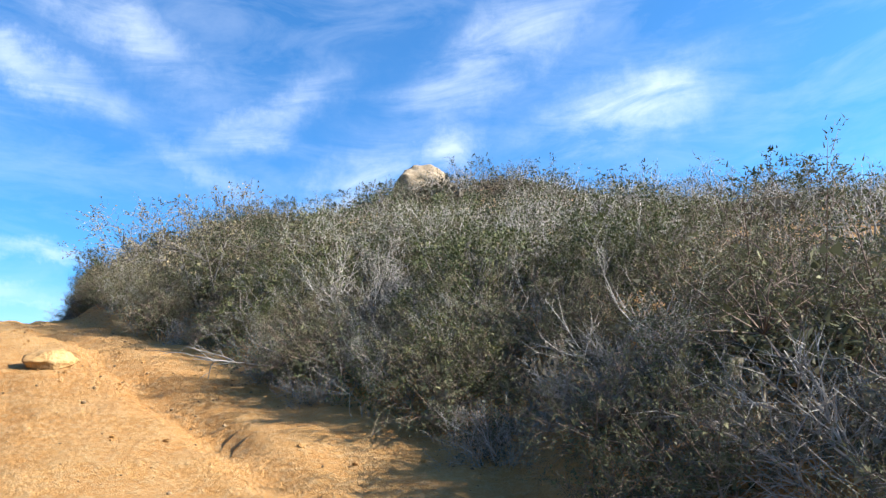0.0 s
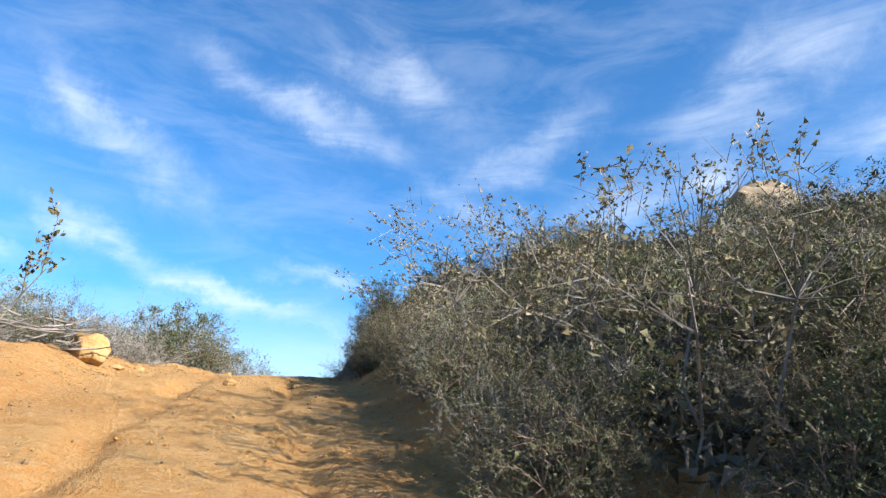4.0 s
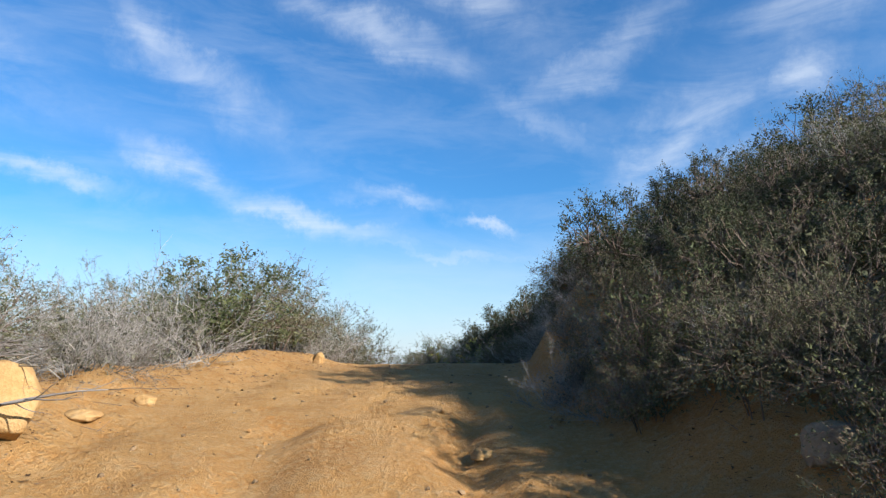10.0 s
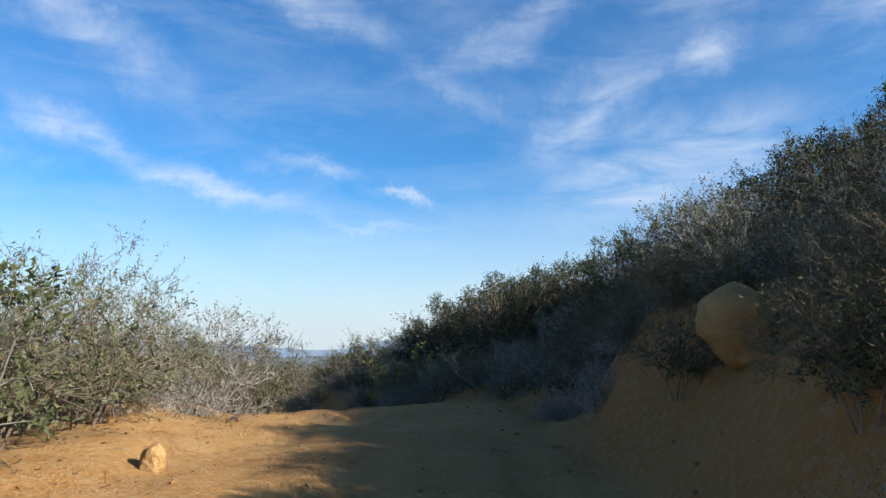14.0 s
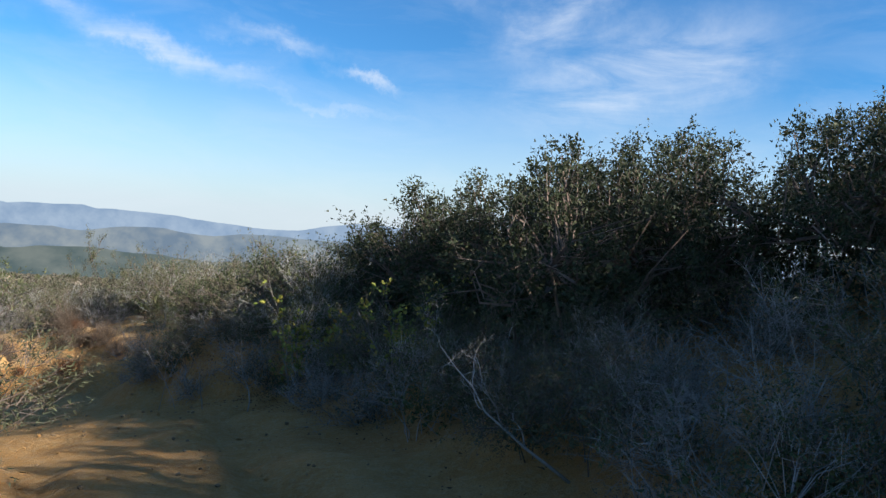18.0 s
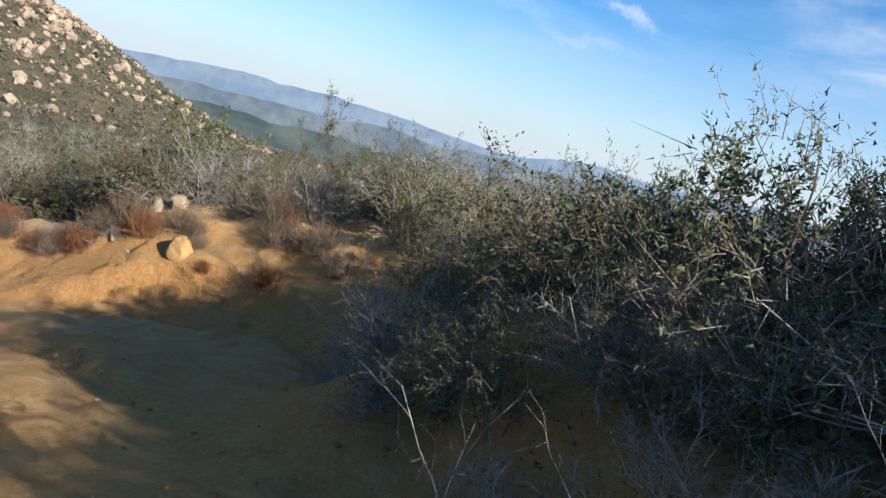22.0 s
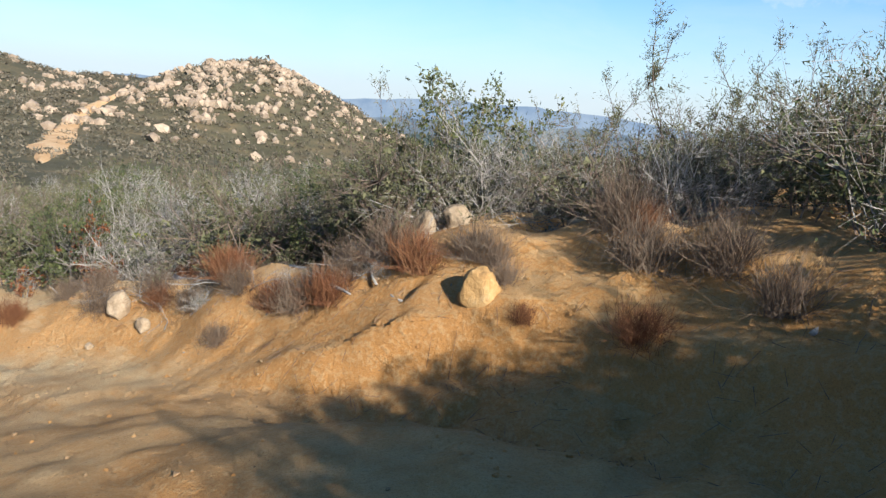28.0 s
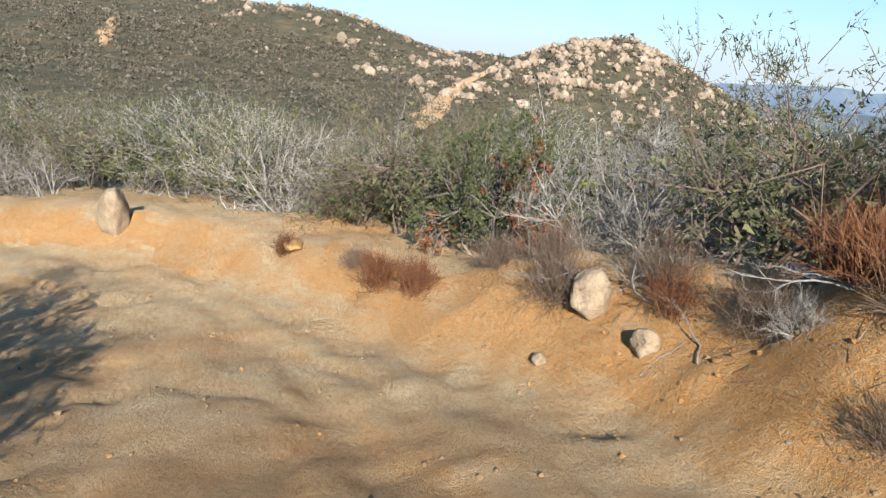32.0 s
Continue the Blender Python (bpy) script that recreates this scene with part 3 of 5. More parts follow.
def dome(rng, height, radius, clumps, twigs, reach, lumpy=0.22, stems=7, thick=0.018, fringe=0.1):
    """A rounded crown: stems that part into limbs, each ending in a clump of twigs that point outward. Limbs and twigs as in grow()."""
    limbs, fine = [], []
    bump = rng.normal(0, 1, (5, 3))
    bump /= np.linalg.norm(bump, axis=1)[:, None]
    size = rng.uniform(-lumpy, lumpy * 1.3, 5)
    foot = np.array([(0.16 * math.cos(k * 2.4), 0.16 * math.sin(k * 2.4), -0.12) for k in range(stems)])
    knee = np.array([(radius * 0.42 * math.cos(k * 2.4 + 0.3), radius * 0.42 * math.sin(k * 2.4 + 0.3), height * rng.uniform(0.28, 0.5)) for k in range(stems)])
    knee[0] = (0, 0, height * 0.5)
    for p, q in zip(foot, knee):
        mid = (p + q) / 2 + rng.normal(0, 0.07 * radius, 3)
        limbs += [(p, mid, thick, thick * 0.85), (mid, q, thick * 0.85, thick * 0.65)]
    for k in range(clumps):
        z = rng.uniform(-0.12, 1.0)
        a = k * 2.39996 + rng.normal(0, 0.3)
        out = np.array([math.cos(a) * math.sqrt(max(1 - z * z, 0)), math.sin(a) * math.sqrt(max(1 - z * z, 0)), z])
        swell = 1 + (np.maximum(bump @ out - 0.3, 0) * size).sum() + rng.normal(0, 0.07)
        depth = rng.uniform(0.8, 1.0) if rng.random() < 0.72 else rng.uniform(0.35, 0.75)
        c = out * swell * depth * (radius, radius, height * 0.66) + (0, 0, height * 0.34)
        near = knee[((knee - c) ** 2).sum(1).argmin()]
        bend = (near + c) / 2 + rng.normal(0, 0.09 * radius, 3)
        limbs += [(near, bend, thick * 0.55, thick * 0.4), (bend, c, thick * 0.4, thick * 0.18)]
        for _ in range(twigs):
            w = out * rng.uniform(0.2, 1.0) + rng.normal(0, 0.55, 3) + (0, 0, 0.2)
            n = reach * rng.uniform(0.5, 1.2) * (2.0 if rng.random() < fringe else 1.0)
            p = c + rng.normal(0, reach * 0.3, 3)
            fine.append((p, p + w / np.linalg.norm(w) * n, 0.0036))
    return limbs, fine


def domed(seed, label, wood, leaf, height, radius, clumps, twigs, reach, each, size, wide, scatter=0.02, share=1.0, inner=500, name="shrub", category="shrub", **more):
    """A shrub with a rounded leafy crown and a dark, shaded inside."""
    rng = np.random.default_rng(seed)
    limbs, fine = dome(rng, height, radius, clumps, twigs, reach, **more)
    ob = thing(name, label, category, "chaparral shrubs")
    v, f = sticks(limbs)
    put_mesh("trunk", v, f, wood, ob)
    leafy = [fine[i] for i in rng.permutation(len(fine))[: max(1, int(len(fine) * share))]]
    lv, lf = leaves(rng, leafy, each, size, wide, scatter, False)
    c = np.array([e[0] for e in fine])[rng.integers(0, len(fine), inner)] * rng.uniform(0.3, 0.8, (inner, 1)) + (0, 0, 0.1)
    tri = (c[:, None] + rng.normal(0, 0.028, (inner, 3, 3))).reshape(-1, 3)
    two_tone("crown", sticks(fine), (np.concatenate([lv, tri]), np.concatenate([lf, np.arange(inner * 3).reshape(-1, 3) + len(lv)])), (wood, leaf), ob)
    return ob


GREEN = [domed(11 + k, "rounded green sumac shrub with broad leaves on the dirt bank", BARK, SUMAC, 1.75, 1.1, 58, 9, 0.18, 9, 0.05, 0.30, 0.025, fringe=0.14, inner=900) for k in range(2)]
OLIVE = [domed(21 + k, "olive chamise shrub with fine needle foliage", BROWN_TWIG, CHAMISE, 1.65, 1.1, 62, 11, 0.21, 11, 0.046, 0.11, 0.015, share=0.9, inner=1000, fringe=0.2, thick=0.014) for k in range(2)]
DARK = [domed(31 + k, "tall dark scrub oak bush with small leathery leaves", BROWN_TWIG, OAK, 2.6, 1.5, 92, 10, 0.2, 10, 0.045, 0.34, 0.03, inner=2000, thick=0.03, lumpy=0.34, fringe=0.12, category="bush") for k in range(2)]
GREY = [shrub(41 + k, "grey leafless shrub of dry tangled twigs", DEAD, SAGE, 16, 1.55, 1.1, 7, 14, 2, 0.034, 0.2, share=0.6, wiggle=0.28, inner=320, thick=0.011, bare=0.08, twig=0.28) for k in range(2)]
MIXED = [domed(51, "half-bare shrub with grey-brown twigs and sparse leaves", DEAD, SUMAC, 1.7, 1.15, 54, 13, 0.25, 6, 0.044, 0.26, 0.015, share=0.6, inner=900, thick=0.012, fringe=0.25),
         shrub(52, "half-bare shrub with grey-brown twigs and sparse leaves", BROWN_TWIG, SUMAC, 15, 1.7, 1.15, 7, 12, 4, 0.045, 0.30, share=0.6, wiggle=0.28, bare=0.1, thick=0.013, twig=0.28, shoots=4, inner=700)]
TALL = [shrub(61 + k, "tall open shrub with bare crooked limbs and leafy tips", BARK, OAK, 8, 2.6, 1.2, 8, 10, 11, 0.042, 0.34, 0.05, name="shrub_tree", category="small tree", thick=0.028, bare=0.4, wiggle=0.3, inner=200) for k in range(2)]
WISPY = [domed(65 + k, "wispy half-bare shrub with arching pale limbs and sparse tan leaves", BARK, DRY_LEAF, 2.3, 1.5, 56, 11, 0.24, 7, 0.034, 0.34, 0.012, share=0.8, inner=250, thick=0.012, lumpy=0.5, stems=6, fringe=0.12, name="shrub_tree", category="small tree") for k in range(2)]
WAND = [shrub(68, "bushy shrub with upright leafy wands at its top", BROWN_TWIG, CHAMISE, 20, 2.2, 1.15, 6, 12, 7, 0.05, 0.12, 0.03, bare=0.1, thick=0.014, shoots=60, inner=1200)]


def slope_shrub(seed, wood, leaf, height, radius, clumps, twigs, reach, each, size, wide, scatter):
    """A plainer shrub for the slopes further off, as arrays: vertices, triangles, and which of them are leaves."""
    rng = np.random.default_rng(seed)
    limbs, fine = dome(rng, height, radius, clumps, twigs, reach, thick=0.022)
    (va, fa), (vb, fb), (vc, fc) = sticks(limbs), sticks(fine), leaves(rng, fine, each, size, wide, scatter, False)
    fa = np.concatenate([fa[:, :3], fa[:, [0, 2, 3]]])
    f = np.concatenate([fa, fb + len(va), fc + len(va) + len(vb)])
    return np.concatenate([va, vb, vc]), f, np.r_[np.zeros(len(fa) + len(fb)), np.ones(len(fc))].astype(int) + 2 * (wood, leaf)[0]


SLOPE_MATS = [BROWN_TWIG, CHAMISE, DEAD, SAGE, BARK, OAK]
LOW = [slope_shrub(81, 0, 1, 1.5, 1.1, 24, 7, 0.24, 4, 0.085, 0.14, 0.04), slope_shrub(82, 1, 1, 1.4, 1.05, 22, 11, 0.3, 1, 0.06, 0.2, 0.05), slope_shrub(83, 2, 1, 1.7, 1.15, 26, 6, 0.22, 4, 0.085, 0.26, 0.05)]
PROTO = GREEN + OLIVE + DARK + GREY + MIXED + TALL + WISPY + WAND


def tuft(seed, label, mat, blades, height, lean):
    """A bunch of fine dry stalks that fan out from one foot and fork near their tips."""
    rng = np.random.default_rng(seed)
    segs = []
    for _ in range(blades):
        a, t = rng.uniform(0, 2 * math.pi), abs(rng.normal(0, lean))
        foot = np.array([rng.normal(0, 0.09), rng.normal(0, 0.09), -0.03])
        w = np.array([math.sin(t) * math.cos(a), math.sin(t) * math.sin(a), math.cos(t)])
        n = height * rng.uniform(0.35, 1.1)
        mid = foot + (w + rng.normal(0, 0.12, 3)) * n * 0.55
        segs.append((foot, mid, 0.0022, 0.0016))
        for _ in range(3):
            segs.append((mid, mid + (w + rng.normal(0, 0.35, 3) - (0, 0, 0.15)) * n * rng.uniform(0.25, 0.5), 0.0016, 0.0007))
    v, f = sticks(segs)
    return tagged(put_mesh("dry_tuft", v, f, mat, None), label, "dry grass", "dry tufts along the bank")


RUST = tuft(71, "rust-brown dry buckwheat tuft on the bank", RUST_GRASS, 330, 0.42, 0.62)
TAN = tuft(72, "greyish tan dry bunch of fine stalks", TAN_GRASS, 330, 0.45, 0.75)
PROTO += [RUST, TAN]


# ---- rocks ----
def rock_mesh(name, seed, size, mat, rough=0.16, detail=4, sink=0.25, flat=0.0):
    """A weathered boulder: a rounded lump with broken facets."""
    rng = np.random.default_rng(seed)
    bm = bmesh.new()
    bmesh.ops.create_icosphere(bm, subdivisions=detail, radius=0.5)
    cuts = [(Vector(rng.normal(0, 1, 3)).normalized(), rng.uniform(0.30, 0.44)) for _ in range(9)]
    off = Vector(rng.uniform(-50, 50, 3))
    for v in bm.verts:
        p = v.co.copy()
        for n, d in cuts:
            over = p.dot(n) - d
            if over > 0:
                p -= n * over * 0.85
        p *= 1 + rough * noise.noise(p * 3.0 + off) + rough * 0.5 * noise.noise(p * 8.0 + off) + rough * 0.25 * noise.noise(p * 19.0 + off)
        v.co = Vector((p.x * size[0], p.y * size[1], p.z * size[2] + size[2] * (0.5 - sink)))
    me = bpy.data.meshes.new(name)
    bm.to_mesh(me)
    bm.free()
    me.shade_smooth()
    me.materials.append(mat)
    return me


def rock(x, y, size, mat, label, seed, turn=0.0, name="boulder", group="", detail=4, sink=0.25, tilt=0.0, category="rock"):
    ob = new(name, rock_mesh(name, seed, size, mat, detail=detail, sink=sink))
    ob.matrix_basis = pose(x, y, at_ground(x, y), tilt, 0, turn)
    return tagged(ob, label, category, group)


rock(-11.5, 16.1, (0.72, 0.6, 0.66), OCHRE_ROCK, "ochre boulder beside a heap of dead branches", 1, 30)
rock(-6.6, 18.5, (0.62, 0.45, 0.36), GRANITE, "grey weathered boulder in the shaded bank", 2, 15)
rock(-6.0, 18.1, (0.34, 0.32, 0.3), GRANITE, "rounded stone under the bank brush", 3, 70)
rock(-6.4, 16.9, (0.34, 0.3, 0.3), GRANITE, "grey stone half sunk in the shaded bank", 14, 110, "stone")
rock(-5.96, 16.2, (0.36, 0.28, 0.2), GRANITE, "flat grey stone at the foot of the bank", 15, 20, "stone")
rock(-5.6, 15.9, (0.3, 0.22, 0.2), OCHRE_ROCK, "broken stone at the foot of the bank", 16, 60, "stone")
rock(-11.7, 17.05, (0.36, 0.26, 0.12), OCHRE_ROCK, "flat rust-coloured stone on the track's edge", 17, 10, "stone")
rock(-11.88, 17.9, (0.2, 0.14, 0.14), OCHRE_ROCK, "small brown stone on the track's edge", 18, 40, "stone")
rock(-8.6, 17.9, (0.2, 0.16, 0.1), OCHRE_ROCK, "pale stone worn flush with the track", 19, 40, "stone")
rock(-8.74, 16.0, (0.2, 0.16, 0.14), OCHRE_ROCK, "small stone in the rut", 20, 0, "stone")
rock(-13.2, 23.0, (0.24, 0.2, 0.3), OCHRE_ROCK, "upright ochre stone at the track's edge", 4, 0, "stone")
rock(-8.85, 22.85, (0.5, 0.48, 0.6), OCHRE_ROCK, "ochre boulder half hidden in the bank brush", 5, 0, sink=0.1)
rock(0.55, 6.0, (0.4, 0.36, 0.42), GRANITE, "grey boulder under the roadside brush", 21, 0)
rock(-3.4, 7.6, (0.5, 0.4, 0.26), OCHRE_ROCK, "low ochre rock standing out of the track", 22, 30, "stone")
rock(-25.93, 41.45, (0.5, 0.36, 0.6), OCHRE_ROCK, "round flat-faced boulder set in the dirt bank", 26, 40, sink=0.45)
rock(-27.72, 42.22, (0.30, 0.28, 0.46), GRANITE, "pink granite stone on top of the bank", 7, 20)
rock(-27.42, 42.48, (0.40, 0.32, 0.36), GRANITE, "pale cracked stone on top of the bank", 8, 75)
rock(-26.2, 43.5, (0.36, 0.3, 0.24), GRANITE, "pale stone under the bank-top brush", 23, 30, "stone")
rock(-31.95, 39.8, (0.36, 0.34, 0.55), GRANITE, "smooth pale boulder among dry tufts", 9, 10)
rock(-31.13, 39.86, (0.24, 0.2, 0.28), GRANITE, "small broken stone beside the boulder", 10, 50, "stone")
rock(-31.75, 39.3, (0.17, 0.14, 0.13), GRANITE, "small pale stone at the track's edge", 11, 0, "stone")
rock(-39.9, 34.7, (0.75, 0.62, 0.95), GRANITE, "egg-shaped pale boulder by the track", 12, 0)
rock(-36.6, 37.6, (0.5, 0.3, 0.2), OCHRE_ROCK, "low ochre stone beside the track", 24, 0, "stone")
rock(3.4, 38.7, (4.4, 3.4, 3.4), GRANITE, "sandstone-coloured summit rock above the brush", 13, 20, "summit_rock", detail=5, sink=0.08)

# ---- plants in place ----
FILL = random.Random(5)


BEHIND = []


def plant(ob, x, y, scale, turn=None, sink=0.05, behind=False):
    turn = FILL.uniform(0, 360) if turn is None else turn
    m = pose(x, y, at_ground(x, y, sink), FILL.uniform(-8, 8), FILL.uniform(-8, 8), turn)
    m = m @ Matrix.Diagonal((scale * FILL.uniform(0.9, 1.15), scale * FILL.uniform(0.9, 1.15), scale, 1))
    if behind:
        BEHIND.append((ob, m))
        return None
    return copy_thing(ob, m)


def beside(u, d):
    """The place at u along the track, d metres right of its middle."""
    i = np.interp(u, LINE[:, 0], np.arange(len(LINE)))
    k = int(min(max(i, 1), len(LINE) - 2))
    t = LINE[k + 1, 1:3] - LINE[k - 1, 1:3]
    t = t / np.linalg.norm(t)
    x, y = np.interp(u, LINE[:, 0], LINE[:, 1]), np.interp(u, LINE[:, 0], LINE[:, 2])
    return x + t[1] * d, y - t[0] * d


PLACED = []


def free(x, y, room):
    if any((x - a) ** 2 + (y - b) ** 2 < ((room + r) * 0.5) ** 2 for a, b, r in PLACED):
        return False
    PLACED.append((x, y, room))
    return True


# How far the brush keeps from the middle of the track, right and left of it.
ROOM_R = np.array([(-6, 2.5), (1, 2.3), (4, 2.0), (9, 2.0), (12, 2.2), (14, 1.8), (14.6, 1.5), (17.5, 1.5), (19, 2.2), (22, 2.3), (25, 2.3), (26.5, 3.2), (28.4, 6.2), (29, 6.5), (31, 6.2), (32, 5.3), (33, 4.8), (36, 3.4), (40, 3.0)])
ROOM_L = np.array([(-6, 4.5), (5, 4.2), (10, 3.0), (16, 2.9), (18, 2.1), (20, 1.7), (21.5, 2.6), (24, 3.2), (28, 2.9), (33, 2.9), (36, 3.3), (40, 3.4)])
SLOPE = []


def off_track(x, y):
    u, z, d = (float(v[0]) for v in along([x], [y]))
    table = ROOM_R if d > 0 else ROOM_L
    return abs(d) - np.interp(u, table[:, 0], table[:, 1])


def belt(u0, u1, d0, d1, count, kinds, low, high, room):
    """Shrubs scattered in a strip along the track; the larger ones stand further from it."""
    for _ in range(count):
        x, y = beside(FILL.uniform(u0, u1), FILL.uniform(d0, d1))
        s = FILL.uniform(low, high)
        if off_track(x, y) < max(s - 0.5, 0) * 0.9 or not free(x, y, room * s):
            continue
        if kinds is LOW:
            SLOPE.append((x, y, s, FILL.uniform(0, 6.28), FILL.choice((0, 1, 1, 2))))
        else:
            plant(FILL.choice(kinds), x, y, s, behind=off_track(x, y) > 1.3)


# Single shrubs that stand out, then the belts: right-hand slope, crest, outer side of the bend, inner side.
for kind, x, y, s in ((WISPY[0], -4.0, 13.6, 0.95), (WISPY[1], -2.5, 11.3, 0.98), (WISPY[0], -4.9, 15.0, 0.55), (DARK[0], -7.95, 20.4, 0.5), (DARK[1], -7.0, 21.6, 0.42), (DARK[1], -12.2, 33.4, 0.9), (DARK[1], -18.1, 39.4, 0.62), (MIXED[0], -19.0, 38.9, 0.8), (OLIVE[0], -20.0, 40.6, 0.85), (OLIVE[1], -21.4, 41.9, 0.62), (GREEN[0], -20.9, 42.9, 0.8), (MIXED[1], -22.4, 43.2, 0.6), (OLIVE[0], -23.0, 44.0, 1.1), (OLIVE[1], -18.9, 40.6, 1.0), (GREEN[1], -17.4, 38.0, 0.85), (OLIVE[0], -16.7, 37.2, 0.9), (MIXED[0], -15.9, 36.6, 0.85), (MIXED[1], -18.0, 37.2, 0.62), (DARK[0], -14.4, 40.1, 1.08), (DARK[1], -12.2, 37.8, 0.98), (DARK[0], -16.1, 40.0, 0.92), (GREEN[0], -13.6, 20.9, 0.85), (OLIVE[1], -14.6, 23.8, 0.98), (WISPY[1], -15.2, 27.1, 0.7), (OLIVE[1], -16.1, 29.5, 0.95), (OLIVE[0], -16.6, 30.6, 0.95), (OLIVE[0], -15.8, 26.4, 0.8), (MIXED[0], -14.9, 24.6, 0.8), (OLIVE[1], -14.4, 22.5, 0.9), (OLIVE[0], -15.8, 23.6, 1.0), (MIXED[1], -14.7, 21.6, 0.8), (GREY[0], -13.7, 19.9, 1.0),
                      (GREY[0], -19.25, 37.5, 0.72), (MIXED[0], -18.5, 37.0, 0.42), (OLIVE[0], -18.0, 36.7, 0.42), (GREY[1], -17.6, 36.2, 0.4), (OLIVE[1], -19.0, 38.4, 0.5), (MIXED[1], -18.3, 37.9, 0.5), (GREY[0], -18.9, 36.95, 0.3), (MIXED[0], -19.7, 38.4, 0.4), (OLIVE[0], -17.2, 36.6, 0.45), (GREY[1], -28.15, 41.65, 0.34), (GREY[0], -27.6, 41.35, 0.26), (GREY[1], -29.1, 40.95, 0.26), (GREY[0], -30.2, 40.35, 0.24), (GREY[1], -20.1, 38.5, 0.5), (MIXED[1], -10.4, 11.6, 0.8), (TALL[1], -13.3, 38.3, 1.05), (TALL[0], -15.2, 40.6, 0.95), (GREY[1], -12.9, 18.0, 0.75), (WAND[0], -27.3, 45.5, 0.95), (WAND[0], -26.2, 45.6, 1.02), (WAND[0], -25.2, 45.4, 0.9), (OLIVE[1], -23.9, 44.6, 0.95), (MIXED[0], -22.9, 43.6, 0.9), (GREY[1], -27.4, 44.2, 1.2), (TALL[1], -23.2, 45.6, 0.75), (GREY[0], -35.9, 41.1, 1.5), (GREY[1], -34.5, 42.2, 1.5), (GREY[0], -32.9, 43.0, 1.4)):
    PLACED.append((x, y, s))
    plant(kind, x, y, s)
PLACED.append((-9.1, 22.2, 0.9))
for u, d, s in ((18.7, 4.8, 0.7), (19.5, 4.9, 0.75), (20.4, 4.9, 0.85), (21.2, 5.0, 0.95), (22.0, 5.0, 0.98), (22.9, 5.0, 0.98), (23.8, 5.2, 0.9), (19.2, 6.8, 0.8), (20.8, 6.8, 0.95), (22.4, 6.8, 1.05), (24.0, 7.0, 1.0), (20.0, 5.4, 0.8), (20.9, 5.6, 0.92), (21.7, 5.9, 1.0), (22.5, 5.7, 1.0), (23.4, 6.1, 1.0), (24.7, 5.3, 0.85), (25.5, 5.8, 0.8), (24.9, 7.6, 0.95), (25.8, 7.6, 0.9)):
    x, y = beside(u, d)
    PLACED.append((x, y, 1.1))
    plant(DARK[int(u * 10) % 2], x, y, s)
for u, d, s in ((15.8, 3.0, 0.34), (15.0, 3.0, 0.36), (14.2, 3.1, 0.4), (16.8, 3.4, 0.42)):
    x, y = beside(u, d)
    PLACED.append((x, y, 1.0))
    plant(DARK[int(u) % 2], x, y, s)
for u, d, s in ((14.9, 1.75, 0.32), (15.3, 1.7, 0.3), (15.6, 2.2, 0.36), (17.0, 1.75, 0.3), (17.4, 1.9, 0.34), (16.8, 2.4, 0.36), (14.6, 2.2, 0.36)):
    x, y = beside(u, d)
    PLACED.append((x, y, 0.3))
    plant((GREY[0], MIXED[0], OLIVE[1])[int(u * 10) % 3], x, y, s)
belt(1, 9, 2.0, 3.1, 110, GREY + MIXED + OLIVE, 0.35, 0.6, 0.8)
belt(-4, 4, 2.5, 5, 120, OLIVE + MIXED + GREY + GREEN[:1] + GREY, 0.55, 0.85, 0.95)
belt(-4, 4, 4.5, 8, 50, OLIVE + MIXED + GREY, 0.6, 0.8, 1.2)
belt(3, 8, 2.4, 7, 90, GREEN + OLIVE + MIXED + GREY, 0.6, 0.9, 1.05)
belt(9, 18, 2.3, 3.6, 130, GREY + OLIVE + MIXED, 0.35, 0.65, 0.75)
belt(7, 16.5, 3.6, 7, 60, DARK, 0.36, 0.48, 1.7)
belt(7, 16.5, 3.0, 6.5, 110, GREEN[:1] + OLIVE + MIXED, 0.5, 0.75, 1.0)
belt(17, 25.6, 2.2, 3.3, 170, MIXED + GREY + GREY + OLIVE, 0.4, 0.62, 0.65)
belt(13, 18.5, 1.5, 3.2, 170, OLIVE + MIXED + GREY, 0.28, 0.48, 0.5)
belt(17, 26.4, 3.0, 4.8, 170, MIXED + GREY + OLIVE + GREEN[:1], 0.4, 0.7, 0.85)
belt(17, 21, 4.8, 9, 40, DARK, 0.65, 0.85, 2.0)
belt(21, 25, 4.8, 9, 30, DARK, 0.8, 1.0, 1.7)
belt(16, 21, 4.2, 8, 50, MIXED + OLIVE, 0.75, 1.0, 1.1)
belt(21, 26.5, 4.2, 8, 50, MIXED + OLIVE, 0.85, 1.2, 1.1)
belt(26.5, 29.5, 6.4, 10, 60, OLIVE + MIXED + GREY, 0.7, 1.0, 1.05)
belt(28.8, 32.5, 3.8, 9, 70, GREY + MIXED[:1] + OLIVE + GREY, 0.9, 1.25, 0.9)
belt(32, 38, 3.4, 8.5, 150, GREY[:1] + OLIVE + MIXED + GREEN[:1], 0.95, 1.4, 0.85)
belt(9, 14.5, -6, -2.4, 60, GREY + OLIVE + MIXED, 0.55, 0.9, 1.0)
belt(14.5, 20, -6, -2.2, 90, GREY + OLIVE + MIXED, 0.6, 0.88, 0.8)
belt(35.5, 46, 2.4, 9, 190, GREY + OLIVE + MIXED, 1.15, 1.65, 0.8)
belt(19, 36, -7, -3.4, 50, LOW, 0.7, 1.1, 1.2)
belt(37, 46, -6, 7, 50, LOW, 0.8, 1.2, 1.1)
